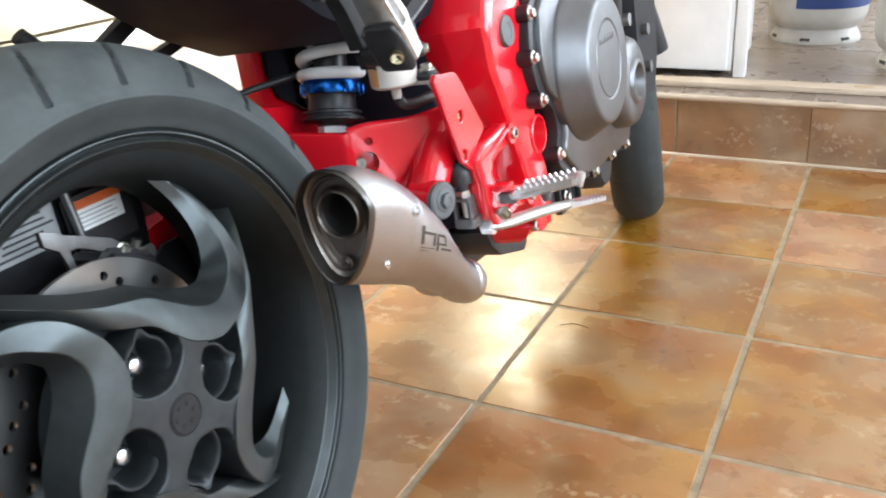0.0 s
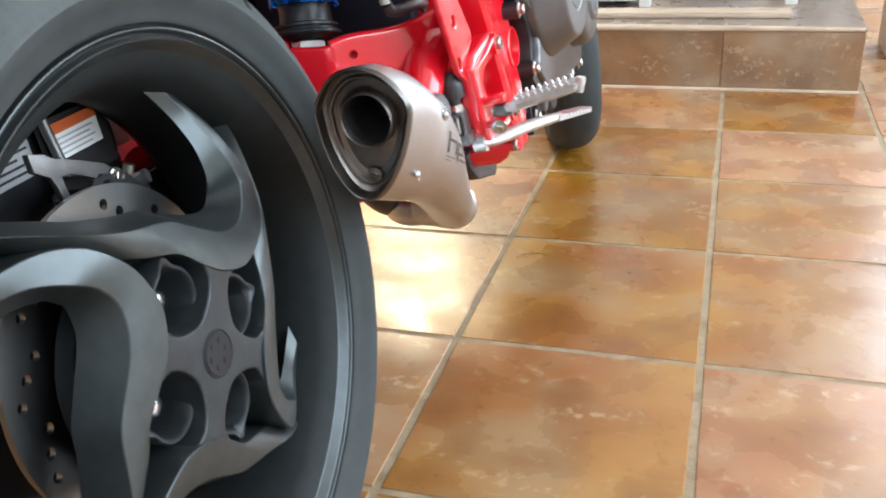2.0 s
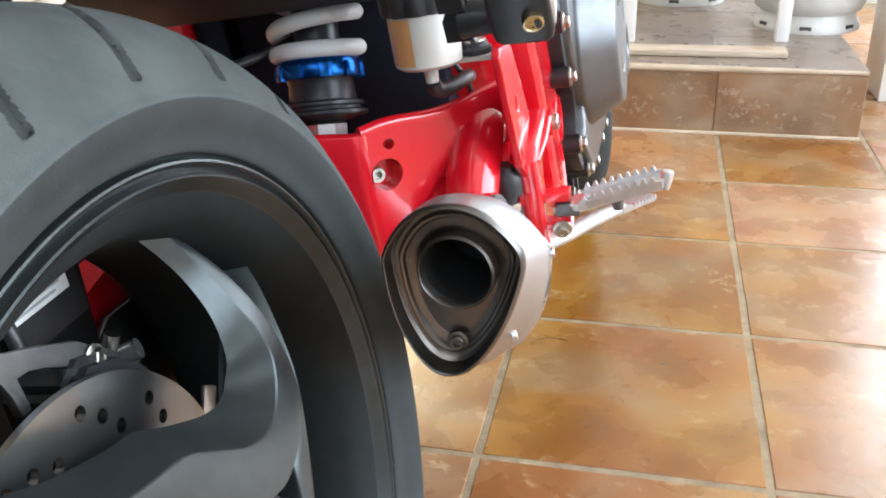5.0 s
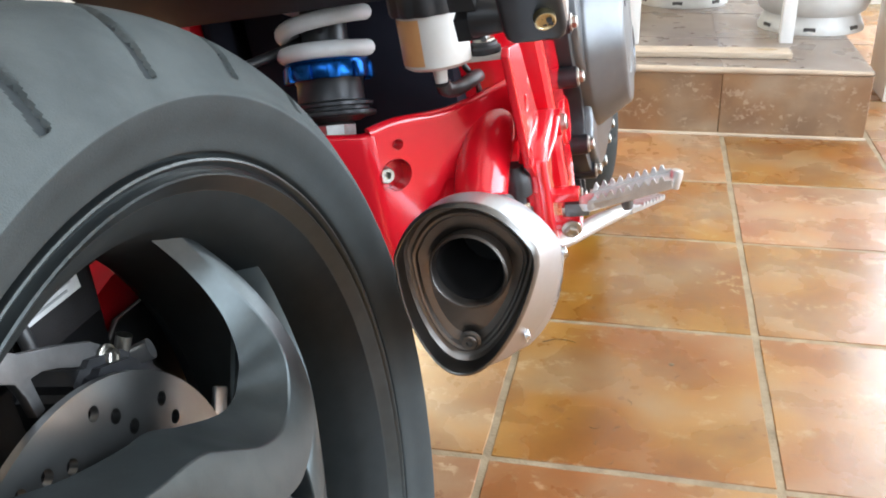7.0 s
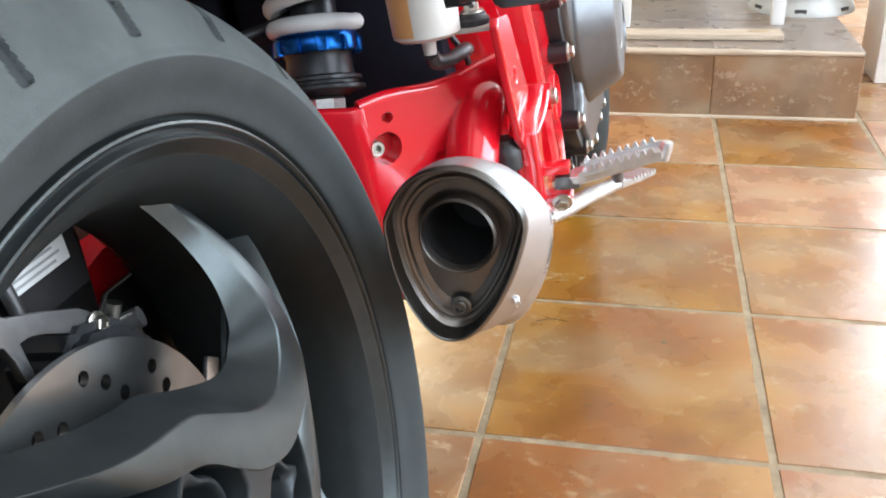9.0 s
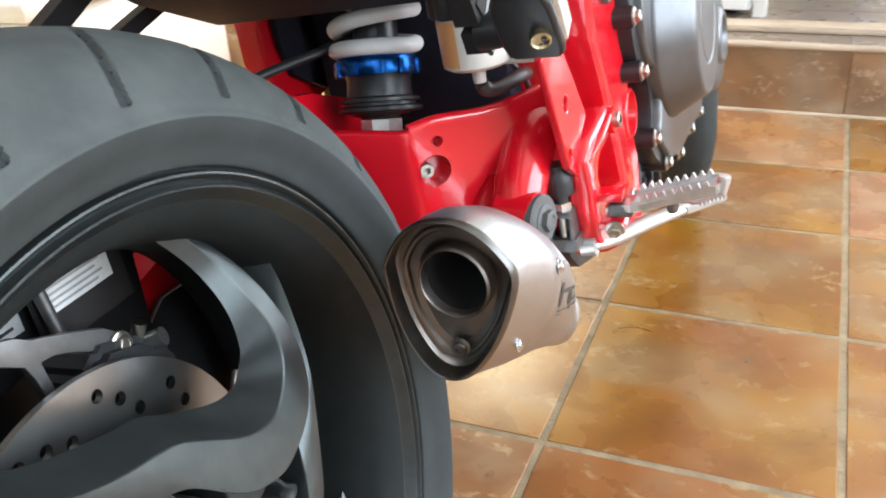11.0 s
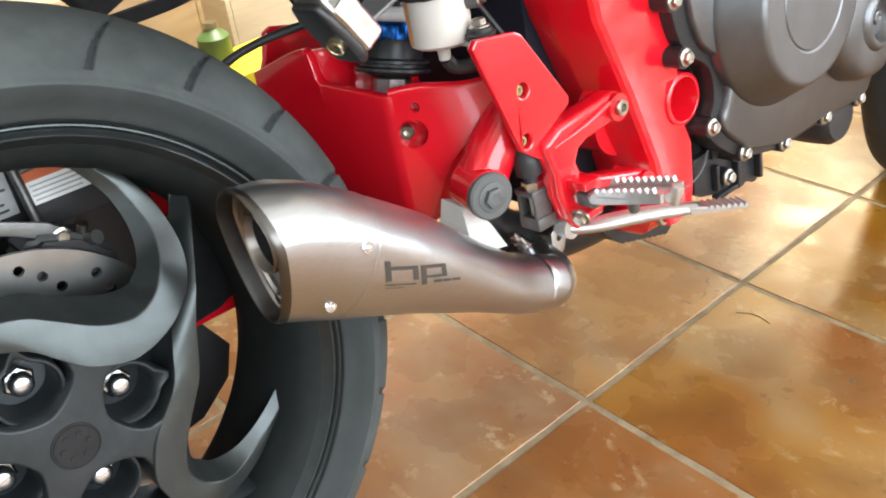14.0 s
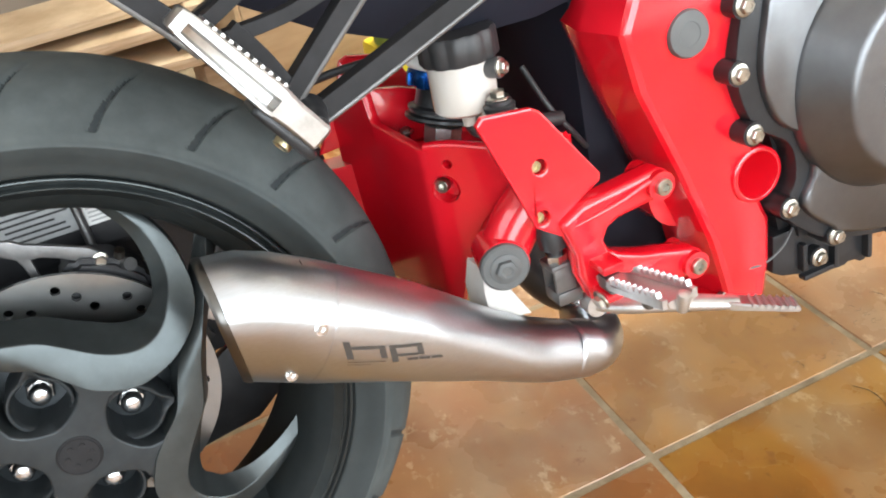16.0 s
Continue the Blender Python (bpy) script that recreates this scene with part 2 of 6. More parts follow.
M_CLOTH = mat("white_sack", (0.70, 0.69, 0.66), 0.85, dark=(0.55, 0.54, 0.51), scale=12, bump=0.5, bump_scale=50)
M_GLASS_SKY = bpy.data.materials.new("fill_diffuser")
M_GLASS_SKY.use_nodes = True
_e = M_GLASS_SKY.node_tree.nodes.new("ShaderNodeEmission")
_e.inputs[0].default_value, _e.inputs[1].default_value = (1.0, 0.98, 0.94, 1), 4.0
M_GLASS_SKY.node_tree.links.new(_e.outputs[0], M_GLASS_SKY.node_tree.nodes["Material Output"].inputs[0])


# ---------------------------------------------------------------- mesh builders
def part(name, bm, material, parent=None, label="", smooth=True, lift=None):
    """Link a bmesh as one mesh object, under a thing or a part. Parts of the motorcycle are drawn from the rear axle (lift)."""
    if lift:
        bmesh.ops.translate(bm, verts=bm.verts, vec=(0, 0, lift))
    bmesh.ops.recalc_face_normals(bm, faces=bm.faces)
    me = bpy.data.meshes.new(name)
    bm.to_mesh(me)
    bm.free()
    for m in (material if isinstance(material, (list, tuple)) else [material]):
        me.materials.append(m)
    if smooth:
        me.shade_smooth()
        me.set_sharp_from_angle(angle=radians(38))
    ob = new(name, me)
    if parent is not None:
        ob.parent = parent
    if label:
        tagged(ob, label=label)
    return ob


def lathe(bm, prof, c=(0, 0, 0), axis=(1, 0, 0), seg=48, a0=0.0, a1=360.0):
    """Turn a profile of (along, radius) round an axis through c."""
    axis = Vector(axis).normalized()
    p = axis.orthogonal().normalized() if abs(axis.x) < 0.99 else Vector((0, 1, 0))
    q = axis.cross(p)
    full = abs(a1 - a0 - 360) < 1e-6
    n = seg if full else seg + 1
    rings = []
    for a, r in prof:
        if r < 1e-6:
            rings.append([bm.verts.new(Vector(c) + axis * a)])
        else:
            rings.append([bm.verts.new(Vector(c) + axis * a + (p * math.cos(t) + q * math.sin(t)) * r) for t in (radians(a0 + (a1 - a0) * i / seg) for i in range(n))])
    for r0, r1 in zip(rings, rings[1:]):
        for i in range(seg):
            j = (i + 1) % n
            if len(r0) == 1 and len(r1) > 1:
                bm.faces.new((r0[0], r1[i], r1[j]))
            elif len(r1) == 1 and len(r0) > 1:
                bm.faces.new((r0[i], r0[j], r1[0]))
            elif len(r0) > 1:
                bm.faces.new((r0[i], r0[j], r1[j], r1[i]))
    return bm


def box(bm, c, s, bevel=0.0, m=None):
    g = bmesh.ops.create_cube(bm, size=1.0)
    vs = g["verts"]
    bmesh.ops.scale(bm, verts=vs, vec=s)
    if bevel:
        es = list({e for v in vs for e in v.link_edges})
        g = bmesh.ops.bevel(bm, geom=es, offset=bevel, segments=2, affect="EDGES", profile=0.6)
        vs = list({v for f in g["faces"] for v in f.verts} | {v for v in vs if v.is_valid})
    if m is not None:
        bmesh.ops.transform(bm, matrix=m, verts=vs)
    bmesh.ops.translate(bm, verts=vs, vec=c)
    return bm


def slab(bm, outline, u0, u1, bevel=0.0, holes=(), seg=2):
    """A plate: an outline of (v, w) with round holes (v, w, r), from u0 to u1 across the machine."""
    loops = [[(v, w) for v, w in outline]]
    for v, w, r in holes:
        loops.append([(v + r * math.cos(i * math.tau / 20), w + r * math.sin(i * math.tau / 20)) for i in range(20)])
    edges = []
    for lp in loops:
        vs = [bm.verts.new((u0, v, w)) for v, w in lp]
        edges += [bm.edges.new((a, b)) for a, b in zip(vs, vs[1:] + vs[:1])]
    g = bmesh.ops.triangle_fill(bm, edges=edges, use_beauty=True, use_dissolve=True)
    fs = [f for f in g["geom"] if isinstance(f, bmesh.types.BMFace)]
    e = bmesh.ops.extrude_face_region(bm, geom=fs)
    nv = [x for x in e["geom"] if isinstance(x, bmesh.types.BMVert)]
    bmesh.ops.translate(bm, verts=nv, vec=(u1 - u0, 0, 0))
    if bevel:
        bmesh.ops.recalc_face_normals(bm, faces=bm.faces)
        es = [x for x in bm.edges if len(x.link_faces) == 2 and x.calc_face_angle(0) > 0.9]
        bmesh.ops.bevel(bm, geom=es, offset=bevel, segments=seg, affect="EDGES", profile=0.6, clamp_overlap=True)
    return bm


def smooth_path(pts, n=6):
    """Points along a smooth curve through pts (2D or 3D)."""
    P = [np.array(p, float) for p in pts]
    P = [2 * P[0] - P[1]] + P + [2 * P[-1] - P[-2]]
    out = []
    for i in range(1, len(P) - 2):
        a, b, c, d = P[i - 1:i + 3]
        for k in range(n):
            t = k / n
            out.append(0.5 * (2 * b + (c - a) * t + (2 * a - 5 * b + 4 * c - d) * t * t + (3 * b - a - 3 * c + d) * t ** 3))
    out.append(P[-2])
    return out


def tube(bm, pts, r, seg=14, n=6, caps=True, flat=1.0, up=None):
    """A round bar along a smooth path; r may be one radius or one for each given point."""
    path = smooth_path(pts, n)
    rs = [r] * len(path) if not hasattr(r, "__len__") else list(np.interp(np.linspace(0, len(r) - 1, len(path)), range(len(r)), r))
    ref = Vector(up) if up else None
    rings = []
    prev = None
    for i, p in enumerate(path):
        t = Vector(path[min(i + 1, len(path) - 1)] - path[max(i - 1, 0)]).normalized()
        if ref:
            x = ref.cross(t).normalized()
        elif prev is None:
            x = t.orthogonal().normalized()
        else:
            x = (prev - t * prev.dot(t)).normalized()
        prev = x
        y = t.cross(x)
        rings.append([bm.verts.new(Vector(p) + (x * math.cos(a) * flat + y * math.sin(a)) * rs[i]) for a in (math.tau * k / seg for k in range(seg))])
    for a, b in zip(rings, rings[1:]):
        for k in range(seg):
            bm.faces.new((a[k], a[(k + 1) % seg], b[(k + 1) % seg], b[k]))
    if caps:
        bm.faces.new(rings[0][::-1])
        bm.faces.new(rings[-1])
    return bm


def loft(bm, sections, closed=True, caps=True):
    rings = [[bm.verts.new(p) for p in s] for s in sections]
    n = len(rings[0])
    for a, b in zip(rings, rings[1:]):
        for k in range(n if closed else n - 1):
            bm.faces.new((a[k], a[(k + 1) % n], b[(k + 1) % n], b[k]))
    if caps and closed:
        bm.faces.new(rings[0][::-1])
        bm.faces.new(rings[-1])
    return bm


def bolt_mesh(name, r, h, material, socket=False, washer=True):
    """A hexagon-flange bolt head along +u, or a round head with a hexagon socket."""
    bm = bmesh.new()
    if washer:
        lathe(bm, [(0, 0), (0, r * 1.45), (h * 0.22, r * 1.45), (h * 0.3, r * 1.3), (h * 0.3, 0)], seg=20)
    if socket:
        lathe(bm, [(0, 0), (0, r), (h * 0.85, r), (h, r * 0.88)], seg=24)
        lathe(bm, [(h, r * 0.88), (h, r * 0.5)], seg=24)
        lathe(bm, [(h, r * 0.5), (h * 0.35, r * 0.5), (h * 0.35, 0)], seg=6)
    else:
        lathe(bm, [(0, 0), (0, r), (h * 0.9, r), (h, r * 0.85), (h, r * 0.55), (h * 0.9, r * 0.45), (h * 0.9, 0)], seg=6)
    bmesh.ops.recalc_face_normals(bm, faces=bm.faces)
    me = bpy.data.meshes.new(name)
    bm.to_mesh(me)
    bm.free()
    me.materials.append(material)
    me.shade_smooth()
    me.set_sharp_from_angle(angle=radians(35))
    return me


def put_bolt(me, name, parent, at, axis=(1, 0, 0), lift=0.0, label=""):
    ob = new(name, me)
    ob.parent = parent
    ob.matrix_basis = Matrix.Translation((at[0], at[1], at[2] + lift)) @ Vector((1, 0, 0)).rotation_difference(Vector(axis)).to_matrix().to_4x4()
    if label:
        tagged(ob, label=label)
    return ob


def rot(p, k, step=90.0):
    a = radians(step * k)
    return (p[0] * math.cos(a) - p[1] * math.sin(a), p[0] * math.sin(a) + p[1] * math.cos(a))


# ---------------------------------------------------------------- the room
XL, XR, YB, YF, ZC = -1.75, 2.4, -3.0, 3.0, 2.6
STEP_Y, STEP_Z, STEP_X = 1.283, 0.158, 0.645
XLINES = [-1.65, -1.32, -0.99, -0.66, -0.33, 0.0, 0.335, 0.66, 0.99, 1.32, 1.65, 1.98, 2.31]
YLINES = [-2.925, -2.6, -2.275, -1.95, -1.625, -1.30, -0.975, -0.65, -0.325, 0.0, 0.34, 0.664, 0.963, 1.283]


def structure(name, bm, material, label, category):
    return tagged(part(name, bm, material), label, category, kind="structure")


bm = bmesh.new()
box(bm, ((XL + XR) / 2, (YB + YF) / 2, -0.0512), (XR - XL + 0.4, YF - YB + 0.4, 0.10))
floor = structure("floor", bm, M_GROUT, "terracotta tiled floor with sandy grout joints", "floor")
bm = bmesh.new()
box(bm, ((XL + XR) / 2, (YB + YF) / 2, ZC + 0.06), (XR - XL + 0.4, YF - YB + 0.4, 0.12))
structure("ceiling", bm, M_CEIL, "plain white painted ceiling", "ceiling")


def wall(name, x0, x1, y0, y1, openings, along, material=None, label="white plastered wall"):
    """A wall with rectangular openings (a0, a1, z0, z1) along x or y."""
    material = material or M_PLASTER
    bm = bmesh.new()
    a0, a1 = (x0, x1) if along == "x" else (y0, y1)
    cuts = sorted({a0, a1, *[o[0] for o in openings], *[o[1] for o in openings]})
    for s0, s1 in zip(cuts, cuts[1:]):
        holes = sorted((o[2], o[3]) for o in openings if o[0] <= s0 + 1e-6 and o[1] >= s1 - 1e-6)
        z = 0.0
        for h0, h1 in holes + [(ZC, ZC)]:
            if h0 - z > 0.01:
                if along == "x":
                    box(bm, ((s0 + s1) / 2, (y0 + y1) / 2, (z + h0) / 2), (s1 - s0, y1 - y0, h0 - z))
                else:
                    box(bm, ((x0 + x1) / 2, (s0 + s1) / 2, (z + h0) / 2), (x1 - x0, s1 - s0, h0 - z))
            z = h1
    return structure(name, bm, material, label, "wall")


wall("wall_front", XL, XR, YF, YF + 0.15, [(-1.50, -0.80, 1.18, 2.18), (1.05, 2.38, 0.2, 2.2)], "x")
wall("wall_back", XL, XR, YB - 0.15, YB, [(-0.6, 1.6, 1.75, 2.40)], "x", M_PANEL, "unseen pale blue-grey wall, tinted to cool the bounced light")
wall("wall_left", XL - 0.15, XL, YB - 0.15, YF + 0.15, [], "y", M_TAN, "tan painted wall")
wall("wall_right", XR, XR + 0.15, YB - 0.15, YF + 0.15, [(-1.9, 1.7, 0.45, 2.2)], "y")


def window(name, c, w, h, along):
    """A white framed window with a mullion, and bright sky outside."""
    top = tagged(new(name), "white framed window with bright daylight outside", "window", kind="structure")
    top.matrix_basis = pose(*c, 0, 0, 0 if along == "x" else 90)
    for nm, cc, ss in (("frame", (0, 0, h / 2 - 0.03), (w, 0.06, 0.06)), ("frame", (0, 0, -h / 2 + 0.03), (w, 0.06, 0.06)), ("frame", (-w / 2 + 0.03, 0, 0), (0.06, 0.056, h - 0.12)), ("frame", (w / 2 - 0.03, 0, 0), (0.06, 0.056, h - 0.12)), ("mullion", (0, 0, 0), (0.05, 0.05, h - 0.12))):
        part(nm, box(bmesh.new(), cc, ss, 0.006), M_WHITE, top)
    return top


window("window_1", (-1.15, 3.08, 1.68), 0.7, 1.0, "x")
# made-up opening for the back fill lamp, out of view
window("back_fill_window", (0.5, -3.08, 2.075), 2.2, 0.65, "x")
window("window_2", (2.48, -0.1, 1.325), 3.6, 1.75, "y")
window("window_3", (1.715, 3.08, 1.2), 1.33, 2.0, "x")

# raised step with tiled front
bm = bmesh.new()
box(bm, ((XL + STEP_X) / 2 + 0.0005, (STEP_Y + YF) / 2 - 0.0005, STEP_Z / 2 - 0.0015), (STEP_X - XL + 0.001, YF - STEP_Y + 0.001, STEP_Z - 0.003))
step = structure("step", bm, M_GROUT, "raised step faced with worn terracotta tiles", "step")


def tile_mesh(name, sx, sy, sz, material, seed):
    """A tile with a soft, slightly uneven edge, lying flat with its top at z = 0."""
    rnd = random.Random(seed)
    bm = bmesh.new()
    n = 6
    ring, inner = [], []
    for k in range(4 * n):
        s, t = divmod(k, n)
        f = t / n - 0.5
        x, y = ((f, -0.5), (0.5, f), (-f, 0.5), (-0.5, -f))[s]
        jx, jy = rnd.uniform(-0.0009, 0.0009), rnd.uniform(-0.0009, 0.0009)
        ring.append((x * sx + jx, y * sy + jy))
        inner.append((x * (sx - 0.0032) + jx * 0.7, y * (sy - 0.0032) + jy * 0.7))
    lo = [bm.verts.new((x, y, -sz)) for x, y in ring]
    md = [bm.verts.new((x, y, -0.0022)) for x, y in ring]
    hi = [bm.verts.new((x, y, 0.0)) for x, y in inner]
    for a, b in ((lo, md), (md, hi)):
        for k in range(4 * n):
            bm.faces.new((a[k], a[(k + 1) % (4 * n)], b[(k + 1) % (4 * n)], b[k]))
    bm.faces.new(hi)
    me = bpy.data.meshes.new(name)
    bmesh.ops.recalc_face_normals(bm, faces=bm.faces)
    bm.to_mesh(me)
    bm.free()
    me.materials.append(material)
    me.shade_smooth()
    me.set_sharp_from_angle(angle=radians(14))
    return me


# ---------------------------------------------------------------- the motorcycle
# Drawn in its own axes: u to its right, v forward, w up, from the rear axle; AX lifts that onto the ground.
AX = 0.3156
LEAN_DEG = -7.66
bike = tagged(new("motorcycle"), "red naked motorcycle with titanium silencer leaning on its side stand", "motorcycle")
bike.matrix_basis = pose(-0.0489, -0.554, 0.0028, 0, LEAN_DEG, 0)


def bpart(name, bm, material, parent=None, label="", smooth=True):
    return part(name, bm, material, parent or bike, label, smooth, AX)


def cyl(bm, a, b, r, seg=24, r2=None):
    """A closed cylinder or cone from a to b."""
    a, b = Vector(a), Vector(b)
    return lathe(bm, [(0, 0), (0, r), ((b - a).length, r if r2 is None else r2), ((b - a).length, 0)], a, b - a, seg)


# rear wheel: rim, tyre, four swirling spokes, hub plate with wells and nuts
HUB = (-0.002, -0.003)
WC = (0, *HUB)
bm = bmesh.new()
lathe(bm, [(0.0745, 0.2378), (0.0800, 0.2374), (0.0810, 0.2368), (0.0812, 0.2356), (0.0802, 0.2344), (0.0772, 0.2334), (0.0764, 0.2316), (0.0782, 0.2302), (0.0806, 0.2296), (0.0812, 0.2286), (0.0800, 0.2272), (0.0740, 0.2230), (0.0728, 0.2216)], WC, seg=160)
lathe(bm, [(-0.0560, 0.2050), (-0.0700, 0.2130), (-0.0770, 0.2310), (-0.0745, 0.2325), (-0.0700, 0.2240), (-0.0300, 0.2110), (0.0300, 0.2110), (0.0700, 0.2280), (0.0745, 0.2378)], WC, seg=144)
wheel = bpart("rear_wheel", bm, M_LIP, label="gunmetal grey cast wheel with swirling spokes")
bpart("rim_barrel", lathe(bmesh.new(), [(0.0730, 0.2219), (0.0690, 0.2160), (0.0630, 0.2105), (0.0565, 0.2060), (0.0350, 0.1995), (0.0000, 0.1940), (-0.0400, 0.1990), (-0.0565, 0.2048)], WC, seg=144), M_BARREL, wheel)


def tyre(bm, prof, seg, grooves, depth, step_deg, side, tread):
    """A tyre whose tread is cut by slanted tapering grooves on both sides."""
    fine = smooth_path(prof, 6)
    rows = []
    for i in range(seg):
        a = math.tau * i / seg
        row = []
        for u, r in fine:
            g = groove_depth(math.degrees(a), u, step_deg) if grooves and r > tread else 0.0
            row.append((bm.verts.new((u, (r - depth * g) * math.cos(a), (r - depth * g) * math.sin(a))), g))
        rows.append(row)
    for i in range(seg):
        a, b = rows[i], rows[(i + 1) % seg]
        for k in range(len(fine) - 1):
            f = bm.faces.new((a[k][0], a[k + 1][0], b[k + 1][0], b[k][0]))
            if min(a[k][1], a[k + 1][1], b[k + 1][1], b[k][1]) > 0.35:
                f.material_index = 1
            elif max(fine[k][1], fine[k + 1][1]) < side:
                f.material_index = 2
    return bm


def groove_depth(deg, u, step_deg):
    """1 inside a groove of the tread pattern, falling to 0 at its edges."""
    s = abs(u)
    lo, hi = 0.024, 0.090
    if not lo < s < hi:
        return 0.0
    f = (hi - s) / (hi - lo)
    k = (deg - (8.0 if u > 0 else 8.0 + step_deg / 2) + 115.0 * (hi - s) + step_deg / 2) % step_deg - step_deg / 2
    half = 0.80 - 0.45 * f
    ends = min(1.0, (hi - s) / 0.0015, (s - lo) / 0.012)
    edge = max(0.0, min(1.0, (half - abs(k)) / 0.22 + 0.5))
    return edge * ends * (0.70 - 0.30 * k / half)

TY = [(0.066, 0.2255), (0.0735, 0.2360), (0.0772, 0.2392), (0.0800, 0.2398), (0.0822, 0.2412), (0.0866, 0.2490), (0.0918, 0.2570), (0.0946, 0.2628), (0.0950, 0.2655), (0.0928, 0.2690), (0.0908, 0.2735), (0.0866, 0.2795), (0.0786, 0.2900), (0.0650, 0.3005), (0.0480, 0.3085), (0.0300, 0.3130), (0.0130, 0.3152), (0.0, 0.3156)]
rubber = tyre(bmesh.new(), TY + [(-u, r) for u, r in TY[-2::-1]], 1440, True, 0.0042, 15.0, 0.2650, 0.268)
bmesh.ops.translate(rubber, verts=rubber.verts, vec=WC)
bpart("tyre", rubber, [M_RUBBER, M_GROOVE, M_SIDEWALL], wheel, "worn black radial tyre with slanted tread grooves")

# each spoke is an S-shaped band; rows of (across, forward, up) along its crest, its outer edge and the foot of its inner wall
CREST = [(0.034, 0.086, 0.193), (0.039, 0.096, 0.1775), (0.042, 0.1095, 0.1543), (0.051, 0.1157, 0.133), (0.062, 0.1159, 0.1144), (0.074, 0.1081, 0.0959), (0.078, 0.095, 0.078), (0.081, 0.075, 0.070), (0.082, 0.0485, 0.0775), (0.079, 0.0204, 0.0958), (0.078, 0.002, 0.1065), (0.078, -0.038, 0.1172), (0.073, -0.0725, 0.131), (0.055, -0.1143, 0.1498), (0.041, -0.1360, 0.1585), (0.036, -0.146, 0.162)]
OUTER = [(0.030, 0.1000, 0.188), (0.035, 0.1130, 0.168), (0.046, 0.1265, 0.1425), (0.057, 0.132, 0.1185), (0.067, 0.1316, 0.0957), (0.076, 0.1237, 0.0758), (0.084, 0.1082, 0.0601), (0.087, 0.0904, 0.0487), (0.089, 0.063, 0.042), (0.089, 0.0344, 0.0512), (0.086, 0.017, 0.065), (0.082, -0.002, 0.083), (0.076, -0.0318, 0.0945), (0.056, -0.0740, 0.1160), (0.032, -0.1150, 0.1420), (0.018, -0.1390, 0.1530)]
FOOT = [(0.026, 0.066, 0.199), (0.030, 0.077, 0.188), (0.036, 0.098, 0.155), (0.045, 0.104, 0.125), (0.050, 0.1000, 0.1003), (0.050, 0.0925, 0.0895), (0.050, 0.0840, 0.0832), (0.052, 0.063, 0.0870), (0.047, 0.0355, 0.099), (0.046, 0.013, 0.112), (0.046, -0.008, 0.1175), (0.044, -0.042, 0.1285), (0.040, -0.0755, 0.1435), (0.034, -0.116, 0.161), (0.028, -0.137, 0.169), (0.026, -0.146, 0.173)]


def spoke_mesh(k):
    rows = [[np.array(p) for p in smooth_path(c, 5)] for c in (FOOT, CREST, OUTER)]
    secs = []
    for f, c, o in zip(*rows):
        mid = c * 0.5 + o * 0.5 + np.array((0.0012, 0, 0))
        wall_dir = (f - c) / np.linalg.norm(f - c)
        face_dir = (o - c) / np.linalg.norm(o - c)
        sec = [f, c + wall_dir * 0.0009, c + face_dir * 0.0007, mid, o - face_dir * 0.0009, o - np.array((0.0010, 0, 0)), np.array((min(0.030, f[0]), *o[1:]))]
        ring = []
        for u, v, w in sec:
            v, w = rot((v, w), k)
            ring.append((u, v + HUB[0], w + HUB[1]))
        secs.append(ring)
    return loft(bmesh.new(), secs)


for k in range(4):
    me = bpart("spoke", spoke_mesh(k), M_RIM, wheel).data
    for e in me.edges:
        a, b = e.vertices
        e.use_edge_sharp = abs(a - b) == 7 and a % 7 != 3

# hub plate: four arms between open scallops, each with a nut in a bowl whose lip has one pointed ear
NUT_A, NUT_R = 13.4, 0.0519
scallop = [(0.073, -23), (0.066, -28.5), (0.057, -32), (0.049, -31), (0.042, -27), (0.0350, -18), (0.0315, -8), (0.0305, 0), (0.0315, 8), (0.0350, 18), (0.042, 27), (0.049, 31), (0.057, 32), (0.066, 28.5), (0.073, 23)]
out = []
for k in range(4):
    for r, a in scallop:
        t = radians(NUT_A + 90 * k + a)
        out.append((HUB[0] + r * math.cos(t), HUB[1] + r * math.sin(t)))
hub = bpart("hub_plate", slab(bmesh.new(), out, 0.036, 0.0860, 0.0022, (), 3), M_HUB, wheel)
bpart("hub_back", lathe(bmesh.new(), [(0.020, 0.0), (0.020, 0.092), (0.034, 0.090), (0.040, 0.078), (0.040, 0.0)], (0, *HUB), seg=56), M_HUB, wheel)
nut = bmesh.new()
lathe(nut, [(0, 0), (0, 0.0185), (0.0035, 0.0185), (0.0050, 0.0165), (0.0060, 0.0135), (0.0060, 0.0)], seg=32)
lathe(nut, [(0.0060, 0.0), (0.0060, 0.0128), (0.0150, 0.0128), (0.0172, 0.0108), (0.0172, 0.0)], seg=6)
lathe(nut, [(0.0170, 0.0092), (0.0235, 0.0092), (0.0262, 0.0084), (0.0282, 0.0060), (0.0290, 0.0)], seg=24)
NUT = part("wheel_nut", nut, M_CHROME)
NUT.parent = wheel
tagged(NUT, label="bright chromed wheel nut")
